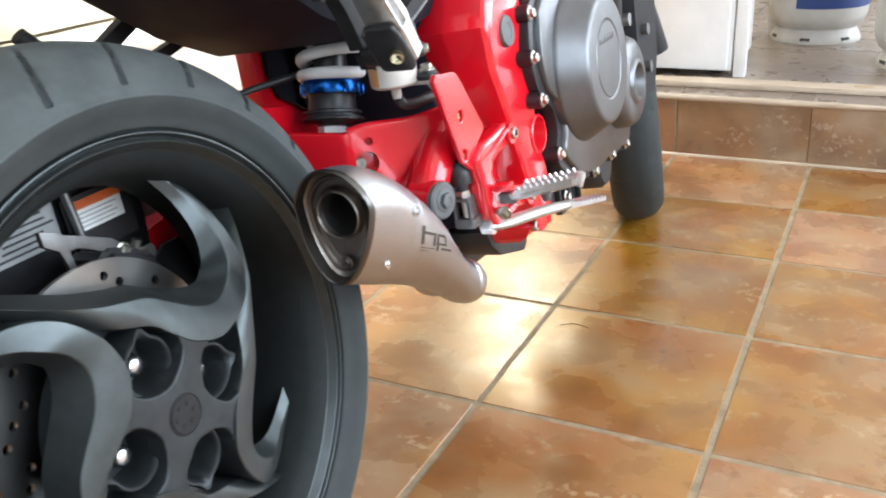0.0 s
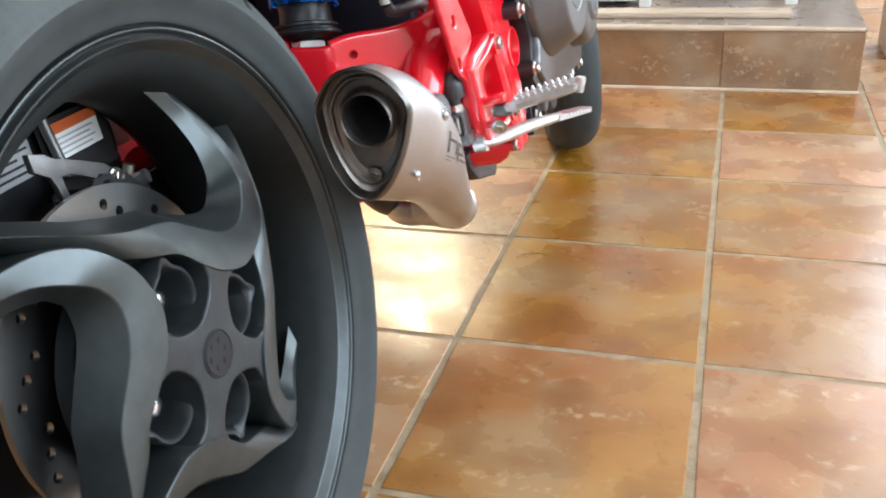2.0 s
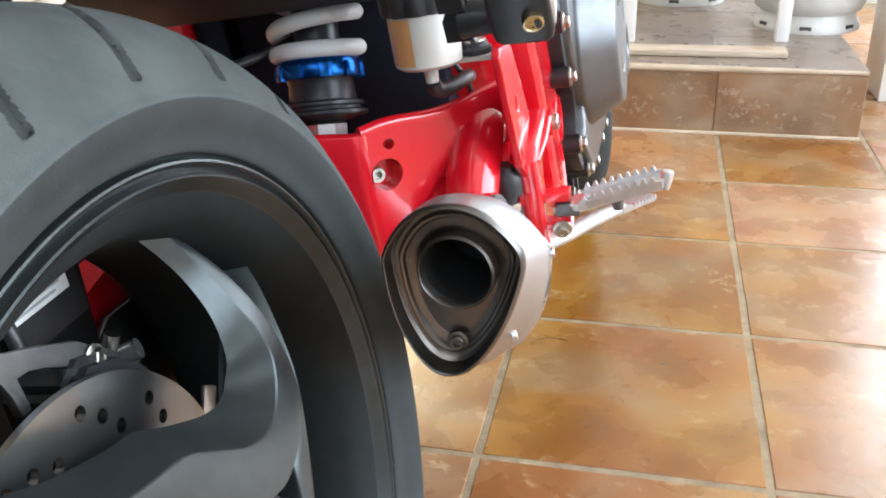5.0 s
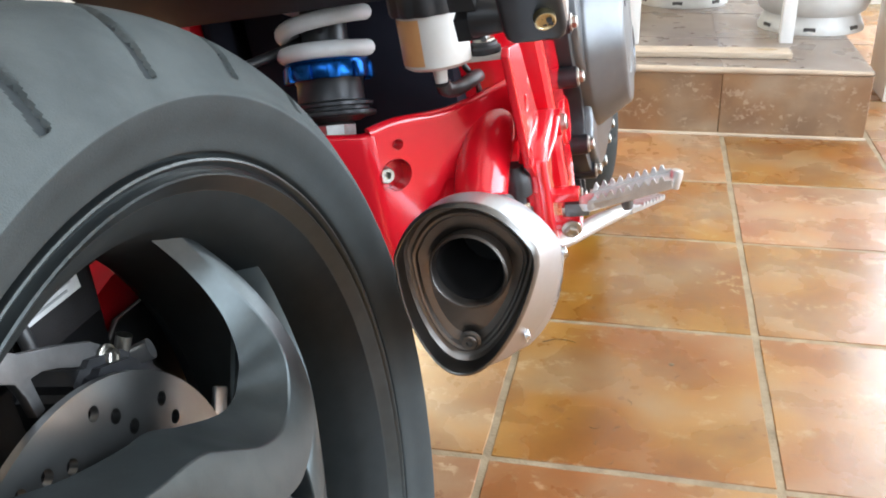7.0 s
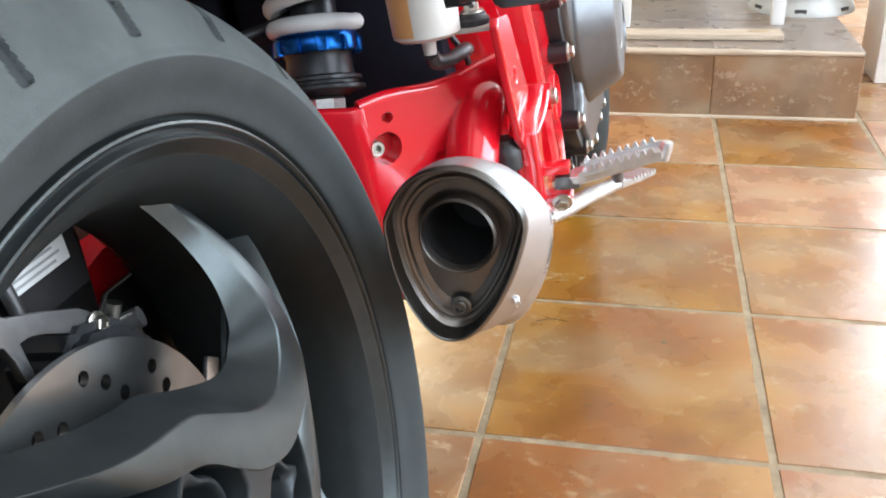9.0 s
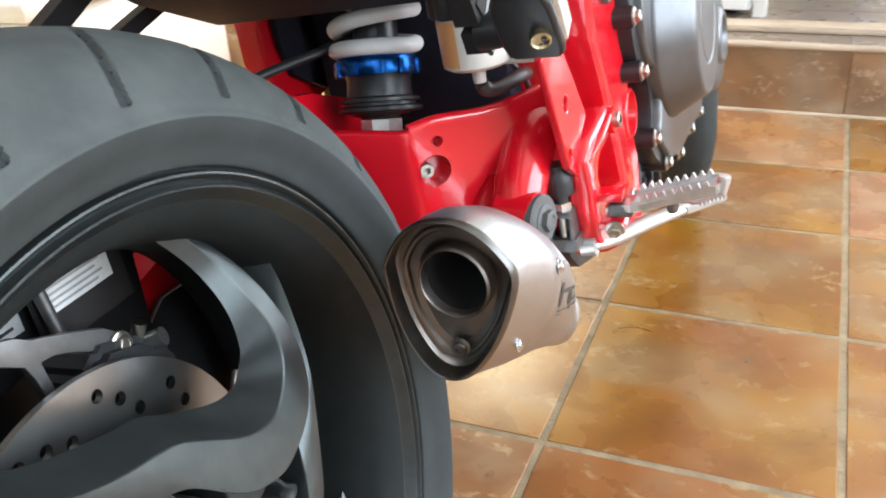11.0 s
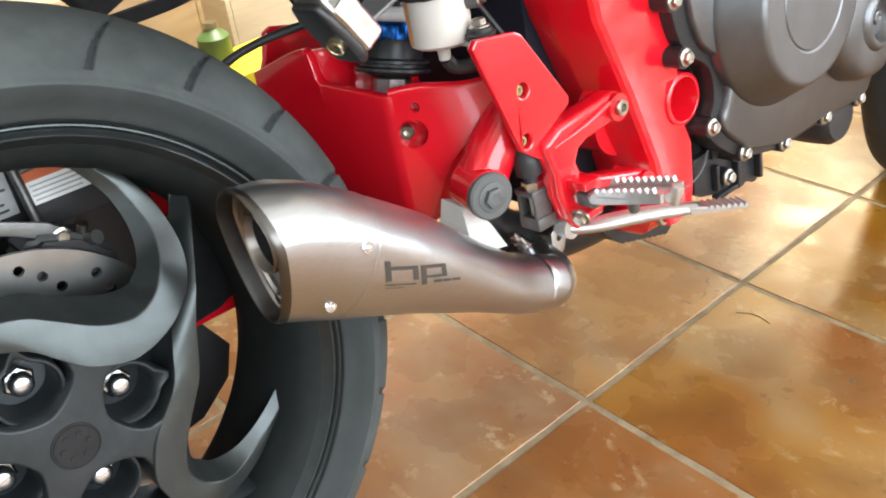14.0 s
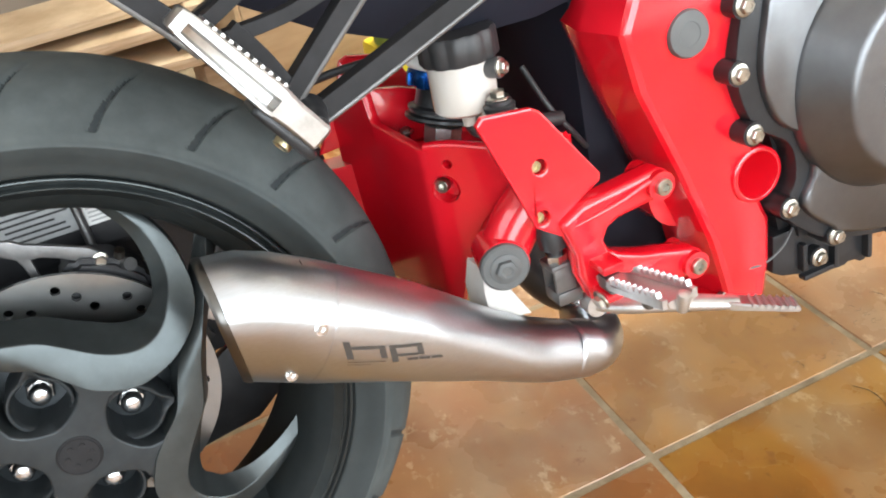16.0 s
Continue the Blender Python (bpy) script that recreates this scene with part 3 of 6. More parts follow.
for k in range(4):
    t = radians(NUT_A + 90 * k)
    v, w = HUB[0] + NUT_R * math.cos(t), HUB[1] + NUT_R * math.sin(t)
    bm = bmesh.new()
    rings = []
    for u, dr, ear in ((0.0325, 0.0, 0.0), (0.0335, 0.0215, 0.0), (0.0420, 0.0216, 0.0), (0.0690, 0.0222, 0.2), (0.0732, 0.0226, 0.7), (0.0746, 0.0238, 1.0), (0.0746, 0.0256, 1.0), (0.0730, 0.0268, 1.0), (0.0400, 0.0268, 0.3)):
        ring = []
        for i in range(48):
            p = math.tau * i / 48
            d = (math.degrees(p - t) + 16 + 180) % 360 - 180
            r = dr + ear * 0.0090 * math.exp(-(d / 12) ** 2)
            ring.append((u, v + r * math.cos(p), w + r * math.sin(p)))
        rings.append(ring)
    loft(bm, rings[1:], caps=False)
    bm.faces.new([bm.verts.new(p) for p in rings[1]])
    bpart("nut_bowl", bm, M_HUB, wheel)
    ob = NUT if k == 0 else new("wheel_nut", NUT.data)
    ob.parent = wheel
    ob.matrix_basis = pose(0.0335, v, w + AX, 17 * k, 0, 0)
bm = bmesh.new()
lathe(bm, [(0.0850, 0.0186), (0.0866, 0.0184), (0.0870, 0.0178), (0.0863, 0.0172), (0.0863, 0.0164), (0.0871, 0.0160), (0.0871, 0.0)], (0, *HUB), seg=40)
for k in range(6):
    v, w = rot((0.0098, 0), k, 60)
    lathe(bm, [(0.0869, 0.0028), (0.0878, 0.0024), (0.0878, 0.0)], (0, v + HUB[0], w + HUB[1]), seg=12)
bpart("hub_cap", bm, M_MATTE, wheel, "flat black round hub cap")

# brake disc behind the spokes
holes = []
for k in range(12):
    for j, r in enumerate((0.0985, 0.1065, 0.1135)):
        v, w = rot((r, 0), k * 30 + j * 8.6 + 1.1, 1.0)
        holes.append((v, w, 0.0042))
circ = [(0.128 * math.cos(i * math.tau / 96), 0.128 * math.sin(i * math.tau / 96)) for i in range(96)]
inner_ring = (0.0, 0.0, 0.074)
disc = bpart("brake_disc", slab(bmesh.new(), circ, 0.0045, 0.0095, 0.0, holes + [inner_ring]), M_DISC, wheel, "drilled steel brake disc")
bm = bmesh.new()
lathe(bm, [(0.019, 0.0), (0.019, 0.070), (0.012, 0.076), (-0.02, 0.076), (-0.10, 0.06), (-0.10, 0.0)], seg=40)
bpart("hub_carrier", bm, M_SATIN, wheel)

# sprocket on the far side
gear = []
for i in range(126):
    a, r = math.tau * i / 126, (0.1330, 0.1400, 0.1330)[i % 3]
    gear.append((r * math.cos(a), r * math.sin(a)))
sprocket = bpart("rear_sprocket", slab(bmesh.new(), gear, -0.098, -0.092, 0.0, [(*rot((0.105, 0.0), k, 60), 0.013) for k in range(6)]), M_SATIN, wheel, "dark steel rear sprocket")
bpart("sprocket_carrier", lathe(bmesh.new(), [(-0.091, 0.0), (-0.091, 0.118), (-0.099, 0.120), (-0.104, 0.0)], seg=48), M_MATTE, wheel)

# silencer
ST = [(0.138, 0.1780, 0.1645, 0.0545, 0.0428), (0.165, 0.1788, 0.1615, 0.0430, 0.0456), (0.190, 0.1792, 0.1505, 0.0320, 0.0480), (0.220, 0.177, 0.1315, 0.0190, 0.0465), (0.255, 0.172, 0.1055, 0.0020, 0.0435), (0.290, 0.165, 0.0790, -0.0180, 0.0395), (0.325, 0.155, 0.0460, -0.0380, 0.0360), (0.360, 0.146, 0.0130, -0.0600, 0.0325), (0.400, 0.134, -0.0190, -0.0860, 0.0295), (0.440, 0.124, -0.0440, -0.1050, 0.0275)]


def sil(v, th, grow=0.0):
    """A point of the silencer's skin at v along it; th = 0 points to the right, 90 up."""
    vs = [s[0] for s in ST]
    uc, wt, wb, hw = (float(np.interp(v, vs, [s[i] for s in ST])) for i in (1, 2, 3, 4))
    k = max(0.0, min(1.0, (0.38 - v) / 0.24))
    c, s = math.cos(th), math.sin(th)
    e = 1.0 - 0.12 * k
    x = math.copysign(abs(c) ** e, c)
    y = math.copysign(abs(s) ** e, s)
    tri = 1 - 0.30 * k * (0.45 - y) if y < 0.45 else 1 - 0.12 * k * (y - 0.45) / 0.55
    shift = -0.010 * k * (0.3 - y) if y < 0.3 else 0.0
    return Vector((uc + shift + (hw + grow) * x * tri, v + 0.010 * k * (-y) * 0.3, (wt + wb) / 2 + ((wt - wb) / 2 + grow) * y))


NS = 56
TH = [math.tau * i / NS for i in range(NS)]
vstations = list(np.linspace(0.140, 0.440, 32))
silencer = bpart("silencer", loft(bmesh.new(), [[sil(v, t) for t in TH] for v in vstations], caps=False), M_STEEL, label="brushed titanium silencer with a tapered body")


def scaled(v, f, dv, cu=0.1775, cw=0.112):
    out = []
    for t in TH:
        p = sil(v, t)
        out.append(Vector((cu + (p.x - cu) * f, p.y + dv, cw + (p.z - cw) * f)))
    return out


bm = bmesh.new()
loft(bm, [[sil(0.1440, t, 0.0001) for t in TH], [sil(0.1434, t, 0.0007) for t in TH], [sil(0.1405, t, 0.0009) for t in TH], [sil(0.1388, t, 0.0006) for t in TH], scaled(0.138, 0.985, -0.001), scaled(0.138, 0.968, -0.0004), scaled(0.138, 0.958, 0.004), scaled(0.138, 0.945, 0.0115)], caps=False)
cap = bpart("end_cap", bm, M_CAPRIM, silencer, "black chrome end cap rim")
bm = bmesh.new()
loft(bm, [scaled(0.138, 0.946, 0.0112), scaled(0.138, 0.905, 0.0135), scaled(0.138, 0.860, 0.0138), scaled(0.138, 0.825, 0.0120), scaled(0.138, 0.790, 0.0125), scaled(0.138, 0.765, 0.0148), scaled(0.138, 0.70, 0.0152), scaled(0.138, 0.64, 0.0160)], caps=False)
bpart("cap_dish", bm, M_ENDCAP, silencer, "smoked steel dished cap with a raised bead")
bm = bmesh.new()
loft(bm, [scaled(0.138, 0.66, 0.0155), [Vector((0.1785 + 0.0224 * math.cos(t), 0.1535, 0.1200 + 0.0224 * math.sin(t))) for t in TH]], caps=False)
bpart("baffle_plate", bm, M_ENDCAP, silencer)
bm = bmesh.new()
lathe(bm, [(0.060, 0.0205), (0.0, 0.0205), (-0.0015, 0.0215), (0.0, 0.0228), (0.022, 0.0228)], (0.1775, 0.1445, 0.1203), (0.05, 1.0, -0.03), 48)
bpart("tail_pipe", bm, M_ENDCAP, silencer)
bm = bmesh.new()
lathe(bm, [(0.006, 0.0203), (0.062, 0.0203), (0.062, 0.0)], (0.1775, 0.1445, 0.1203), (0.05, 1.0, -0.03), 48)
bpart("pipe_bore", bm, M_SOOT, silencer)
SCREW = bolt_mesh("cap_screw", 0.0046, 0.004, M_ENDCAP, socket=True)
put_bolt(SCREW, "cap_screw", silencer, (0.1700, 0.1525, 0.0715), (0, -1, 0), AX)
RIVET = bolt_mesh("rivet", 0.0036, 0.0028, M_CHROME, socket=True)
for v, w in ((0.172, 0.062), (0.202, 0.103)):
    best = min((sil(v, t, 0.0) for t in np.linspace(-1.3, 1.3, 400)), key=lambda p: abs(p.z - w))
    put_bolt(RIVET, "rivet", silencer, best, (0.96, 0.2, 0.1), AX)
# seam of the wrapped sleeve
bm = bmesh.new()
loft(bm, [[sil(0.178 + 0.052 * ((math.sin(t) + 1) / 2), t, 0.0003) for t in np.linspace(-1.5, 1.9, 40)], [sil(0.1790 + 0.052 * ((math.sin(t) + 1) / 2), t, 0.0006) for t in np.linspace(-1.5, 1.9, 40)]], closed=False)
bpart("seam", bm, M_STEEL, silencer)


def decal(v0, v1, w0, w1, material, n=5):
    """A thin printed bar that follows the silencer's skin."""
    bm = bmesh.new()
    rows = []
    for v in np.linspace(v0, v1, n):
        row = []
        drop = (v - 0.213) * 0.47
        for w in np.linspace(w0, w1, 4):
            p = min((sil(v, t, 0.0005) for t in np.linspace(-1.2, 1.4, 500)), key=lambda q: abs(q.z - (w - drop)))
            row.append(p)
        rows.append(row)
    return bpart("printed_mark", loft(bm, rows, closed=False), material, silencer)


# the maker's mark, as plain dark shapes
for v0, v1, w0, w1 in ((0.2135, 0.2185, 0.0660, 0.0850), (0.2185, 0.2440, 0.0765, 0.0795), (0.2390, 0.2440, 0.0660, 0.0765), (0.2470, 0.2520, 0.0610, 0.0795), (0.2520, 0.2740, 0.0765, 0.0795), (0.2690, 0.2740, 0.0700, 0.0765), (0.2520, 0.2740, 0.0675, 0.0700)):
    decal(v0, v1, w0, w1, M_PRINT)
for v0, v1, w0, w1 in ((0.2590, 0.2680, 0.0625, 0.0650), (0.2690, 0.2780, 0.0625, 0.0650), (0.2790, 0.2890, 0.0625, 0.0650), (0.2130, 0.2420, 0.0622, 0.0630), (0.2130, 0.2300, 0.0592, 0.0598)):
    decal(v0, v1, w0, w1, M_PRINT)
bm = bmesh.new()
lathe(bm, [(-0.004, 0.0266), (-0.001, 0.0284), (0.0, 0.0286), (0.024, 0.0284), (0.024, 0.0268)], (0.1268, 0.430, -0.0690), (-0.25, 1, -0.52), 40)
bpart("clamp_ring", bm, M_STEEL, silencer)
bm = bmesh.new()
tube(bm, [(0.1245, 0.438, -0.0730), (0.120, 0.456, -0.083), (0.108, 0.471, -0.090), (0.093, 0.482, -0.092), (0.068, 0.490, -0.092), (0.040, 0.50, -0.095), (0.0, 0.56, -0.105)], 0.0262, 24, 8)
bpart("exhaust_link_pipe", bm, M_STEEL, bike, "straw tinted exhaust link pipe")

# swingarm: a red bucket of cast metal round the shock absorber, with its arm on the left
swing = bpart("swingarm", loft(bmesh.new(), [
    [(-0.155, 0.08, 0.060), (-0.112, 0.08, 0.065), (-0.108, 0.08, -0.060), (-0.155, 0.08, -0.055)],
    [(-0.155, 0.22, 0.090), (-0.110, 0.22, 0.095), (-0.105, 0.22, -0.060), (-0.155, 0.22, -0.060)],
    [(-0.150, 0.34, 0.088), (-0.100, 0.34, 0.092), (-0.095, 0.34, -0.030), (-0.150, 0.34, -0.030)],
    [(-0.140, 0.50, 0.120), (-0.080, 0.50, 0.120), (-0.080, 0.50, 0.000), (-0.140, 0.50, 0.000)]]), M_RED, label="glossy red cast single-sided swingarm")
# right-hand cheek, drawn along its own face: s from the corner, w up
CORNER, D1, D2 = Vector((0.0555, 0.3530)), Vector((1.0, 0.171)).normalized(), Vector((0.749, 0.663)).normalized()
cheek = [(0.007, 0.1432), (0.030, 0.145), (0.070, 0.141), (0.100, 0.143), (0.140, 0.150), (0.140, 0.100), (0.092, 0.090), (0.064, 0.086), (0.050, 0.072), (0.037, 0.049), (0.021, 0.014), (0.010, -0.022), (0.007, -0.030)]
bm = bmesh.new()
slab(bm, cheek, -0.010, 0.0, 0.0, [(0.020, 0.104, 0.0135), (0.026, 0.1285, 0.0045)])
bmesh.ops.transform(bm, matrix=Matrix.Translation((CORNER.x, CORNER.y, 0)) @ pose(0, 0, 0, 0, 0, -48.5), verts=bm.verts)
bpart("cheek", bm, M_RED, swing, smooth=False)
# rear wall, facing the tyre, with a notch for the shock absorber, turning the corner into the cheek
TOPS = [(-0.181, 0.160), (-0.117, 0.182), (-0.096, 0.185), (-0.091, 0.181), (-0.088, 0.160), (-0.085, 0.1535), (-0.080, 0.1515), (-0.007, 0.1430), (0.007, 0.1432)]
cols = []
for d in list(np.linspace(-0.181, -0.098, 8)) + list(np.linspace(-0.096, -0.078, 13)) + list(np.linspace(-0.07, -0.012, 8)) + list(np.linspace(-0.007, 0.007, 9)):
    t = (d + 0.007) / 0.014
    if t <= 0:
        p, nrm = CORNER + D1 * d, Vector((D1.y, -D1.x))
    else:
        p = (CORNER - D1 * 0.007) * (1 - t) ** 2 + CORNER * 2 * t * (1 - t) + (CORNER + D2 * 0.007) * t ** 2
        tg = (D1 * (1 - t) + D2 * t).normalized()
        nrm = Vector((tg.y, -tg.x))
    top = float(np.interp(d, [q[0] for q in TOPS], [q[1] for q in TOPS]))
    ring = []
    for k in range(9):
        w = -0.030 + (top - 0.0025 + 0.030) * k / 8
        ring.append((p.x, p.y, w))
    ring += [(p.x - nrm.x * 0.0012, p.y - nrm.y * 0.0012, top - 0.0007), (p.x - nrm.x * 0.003, p.y - nrm.y * 0.003, top), (p.x - nrm.x * 0.0075, p.y - nrm.y * 0.0075, top), (p.x - nrm.x * 0.010, p.y - nrm.y * 0.010, top - 0.002), (p.x - nrm.x * 0.010, p.y - nrm.y * 0.010, -0.030)]
    cols.append(ring)
bpart("rear_wall", loft(bmesh.new(), cols), M_RED, swing)
bpart("cheek_rim", tube(bmesh.new(), [(*(CORNER + D2 * a - Vector((D2.y, -D2.x)) * 0.005), w - 0.0005) for a, w in ((0.004, 0.1430), (0.030, 0.1448), (0.070, 0.1410), (0.100, 0.1430), (0.138, 0.1495))], 0.0052, 12), M_RED, swing)
bpart("bucket_side", slab(bmesh.new(), [(0.346, 0.09), (0.346, 0.182), (0.375, 0.176), (0.44, 0.150), (0.46, 0.09)], -0.046, -0.036, 0.003), M_RED, swing)
# floor of the bucket, tall tab on the left
bpart("bucket_floor", box(bmesh.new(), (0.00, 0.395, 0.114), (0.080, 0.090, 0.010), 0.003), M_RED, swing)
bpart("left_tab", slab(bmesh.new(), [(0.300, 0.105), (0.440, 0.115), (0.416, 0.160), (0.407, 0.181), (0.397, 0.189), (0.355, 0.199), (0.345, 0.195), (0.338, 0.170)], -0.128, -0.120, 0.0025), M_RED, swing, smooth=False)
bpart("cross_tube", cyl(bmesh.new(), (-0.13, 0.565, 0.055), (0.14, 0.565, 0.055), 0.036), M_RED, swing)
BOLT6 = bolt_mesh("flange_bolt", 0.0062, 0.007, M_ZINC)
BOLT5 = bolt_mesh("flange_bolt_small", 0.0052, 0.006, M_ZINC)
SOCKET = bolt_mesh("socket_bolt", 0.0075, 0.006, M_ZINC, socket=True, washer=False)
GOLD = bolt_mesh("gold_screw", 0.0048, 0.003, M_BRASS, socket=True, washer=False)
bm = bmesh.new()
lathe(bm, [(0.0, 0.0), (0.0, 0.0132), (0.0165, 0.0132)], (0.0595, 0.3769, 0.104), (0.663, -0.749, 0), 32)
bpart("bolt_recess", bm, M_RED, swing)
bpart("small_recess", lathe(bmesh.new(), [(0.0, 0.0), (0.0, 0.0044), (0.013, 0.0044)], (0.0662, 0.3787, 0.1285), (0.663, -0.749, 0), 16), M_RED, swing)
put_bolt(bolt_mesh("recessed_bolt", 0.0068, 0.007, M_ZINC, socket=True, washer=False), "recessed_bolt", swing, (0.0585, 0.3690, 0.1045), (0.663, -0.749, 0), AX)
put_bolt(BOLT5, "bucket_screw", swing, (-0.025, 0.370, 0.132), (0, -0.2, 1), AX)
# lower lug with the large grey-capped bolt
bm = bmesh.new()
cyl(bm, (0.118, 0.383, 0.0565), (0.150, 0.376, 0.055), 0.0222, 32)
bpart("linkage_boss", bm, M_RED, swing)
bm = bmesh.new()
tube(bm, [(0.137, 0.462, 0.124), (0.135, 0.434, 0.110), (0.131, 0.404, 0.082), (0.131, 0.384, 0.057)], [0.020, 0.0235, 0.0235, 0.0222], 24)
bpart("lug_arm", bm, M_RED, swing)
edge = [(0.021, 0.014), (0.037, 0.049), (0.050, 0.072), (0.064, 0.086), (0.092, 0.090), (0.135, 0.100)]
lug = [(0.112, 0.378, 0.030), (0.120, 0.378, 0.055), (0.122, 0.386, 0.080), (0.124, 0.402, 0.100), (0.128, 0.430, 0.118), (0.130, 0.458, 0.126)]
bm = bmesh.new()
rows = []
for (a, w), q in zip(smooth_path(edge, 4), smooth_path(lug, 4)):
    p = Vector((*(CORNER + D2 * a - Vector((D2.y, -D2.x)) * 0.002), w))
    q = Vector(q)
    rows.append([p.lerp(q, f) + Vector((-0.004, 0.010, 0.0)) * math.sin(math.pi * f) for f in (0.0, 0.2, 0.4, 0.6, 0.8, 1.0)])
bpart("lug_web", loft(bm, rows, closed=False), M_RED, swing)
bm = bmesh.new()
lathe(bm, [(0.0, 0.0), (0.0, 0.0215), (0.006, 0.0215), (0.008, 0.0195), (0.008, 0.0)], (0.149, 0.375, 0.0545), (0.97, -0.2, 0.0), 40)
bpart("boss_washer", bm, M_GREYCAP, swing, "dark grey washer under a bolt head")
put_bolt(bolt_mesh("pivot_bolt", 0.0095, 0.008, M_GREYCAP), "pivot_bolt", swing, (0.156, 0.3735, 0.0545), (0.97, -0.2, 0), AX)
# pale plastic sleeve below the lug
bpart("lower_sleeve", loft(bmesh.new(), [[(0.098, 0.362, 0.046), (0.122, 0.364, 0.042), (0.130, 0.376, 0.034), (0.105, 0.392, 0.034)], [(0.096, 0.356, 0.022), (0.130, 0.360, 0.022), (0.136, 0.384, 0.018), (0.100, 0.392, 0.016)], [(0.096, 0.356, -0.005), (0.134, 0.360, -0.004), (0.136, 0.398, -0.010), (0.098, 0.400, -0.012)]]), M_CLOTH, bike, "pale grey plastic sleeve")

# shock absorber with white spring and blue collar
SH0, SH1 = Vector((0.014, 0.382, 0.098)), Vector((0.012, 0.451, 0.323))
shd = (SH1 - SH0).normalized()
bm = bmesh.new()
lathe(bm, [(0.049, 0.0), (0.049, 0.0225), (0.0515, 0.0270), (0.0525, 0.0355), (0.0540, 0.0370), (0.0565, 0.0365), (0.0580, 0.0315), (0.0605, 0.0310), (0.0615, 0.0345), (0.0640, 0.0345), (0.0660, 0.0285), (0.080, 0.0275), (0.084, 0.029), (0.086, 0.020), (0.180, 0.018), (0.180, 0.0)], SH0, shd, 40)
shock = bpart("shock_absorber", bm, M_SATIN, label="shock absorber with white spring and blue collar")
bm = bmesh.new()
lathe(bm, [(-0.012, 0.0), (-0.012, 0.017), (0.046, 0.0190), (0.050, 0.0150), (0.050, 0.0)], SH0, shd, 8)
bpart("clevis", bm, M_ALU, shock)
bm = bmesh.new()
lathe(bm, [(0.084, 0.0), (0.084, 0.0345), (0.087, 0.0355), (0.098, 0.0355), (0.100, 0.034), (0.100, 0.0)], SH0, shd, 48)
col = bpart("preload_collar", bm, M_BLUE, shock, "bright blue anodised preload collar")
bm = bmesh.new()
x = shd.orthogonal().normalized()
y = shd.cross(x)
for k in range(10):
    a = math.tau * k / 10
    c = SH0 + shd * 0.0895 + (x * math.cos(a) + y * math.sin(a)) * 0.0345
    m = Matrix((x * math.cos(a) + y * math.sin(a), y * math.cos(a) - x * math.sin(a), shd)).transposed().to_4x4()
    box(bm, c, (0.007, 0.010, 0.013), 0.0015, m)
bpart("collar_teeth", bm, M_BLUE, col)
bm = bmesh.new()
pts = []
for i in range(90):
    a = math.tau * i / 26
    h = 0.106 + max(0.0, (i - 14)) * 0.00112
    pts.append(SH0 + shd * h + (x * math.cos(a + 1.9) + y * math.sin(a + 1.9)) * 0.0345)
tube(bm, pts, 0.0068, 14, 1)
bpart("coil_spring", bm, M_SPRING, shock, "white painted coil spring")

# main frame spar
SP = [(0.330, 0.545, 0.556, 0.665), (0.290, 0.520, 0.532, 0.642), (0.251, 0.500, 0.510, 0.618), (0.224, 0.485, 0.496, 0.606), (0.172, 0.498, 0.508, 0.596), (0.133, 0.512, 0.523, 0.606), (0.100, 0.525, 0.536, 0.616), (0.090, 0.529, 0.540, 0.617), (0.066, 0.537, 0.548, 0.619), (0.044, 0.545, 0.556, 0.621), (0.034, 0.549, 0.559, 0.622), (0.015, 0.557, 0.566, 0.630), (-0.030, 0.566, 0.576, 0.628), (-0.062, 0.572, 0.582, 0.622)]
secs = []
FOLD = {0.330: 0.000, 0.290: 0.006, 0.251: 0.001, 0.224: 0.003, 0.172: -0.001}
for w, r, c, f in SP:
    k = FOLD.get(w, 0.0)
    secs.append([(0.085, r + 0.010, w), (0.128, r, w), (0.134, r + 0.001, w), (0.174 + k, c - 0.002, w), (0.178 + k, c + 0.001, w), (0.180 + k, c + 0.006, w), (0.177 + k, (c + f) / 2 + 0.01, w), (0.180 + k, f - 0.006, w), (0.177 + k, f - 0.001, w), (0.170 + k, f, w), (0.085, f - 0.004, w)])
smooth_secs = []
for i in range(len(secs) - 1):
    for t in (0.0, 0.34, 0.67):
        smooth_secs.append([tuple(np.array(a) * (1 - t) + np.array(b) * t) for a, b in zip(secs[i], secs[i + 1])])
smooth_secs.append(secs[-1])
frame_part = bpart("main_frame", loft(bmesh.new(), smooth_secs), M_RED, label="glossy red main frame spar")
frame_part.data.set_sharp_from_angle(angle=radians(24))
# a round recess sunk into the spar, lined by a tube that bulges past its front edge
cutter = bpart("recess", cyl(bmesh.new(), (0.120, 0.6180, 0.0625), (0.220, 0.6180, 0.0625), 0.0222, 56), M_RED)
cut = frame_part.modifiers.new("recess", "BOOLEAN")
cut.operation, cut.object, cut.solver = "DIFFERENCE", cutter, "EXACT"
bpy.context.view_layer.update()
drilled = bpy.data.meshes.new_from_object(frame_part.evaluated_get(bpy.context.evaluated_depsgraph_get()))
frame_part.modifiers.remove(cut)
frame_part.data = drilled
bpy.data.objects.remove(cutter)
bm = bmesh.new()
lathe(bm, [(0.110, 0.0270), (0.1770, 0.0270), (0.1796, 0.0262), (0.1806, 0.0246), (0.1808, 0.0230), (0.1804, 0.0222), (0.1795, 0.0218), (0.1320, 0.0212), (0.1305, 0.0205), (0.1295, 0.0)], (0, 0.6180, 0.0625), seg=56)
bpart("axle_boss", bm, M_RED, frame_part)
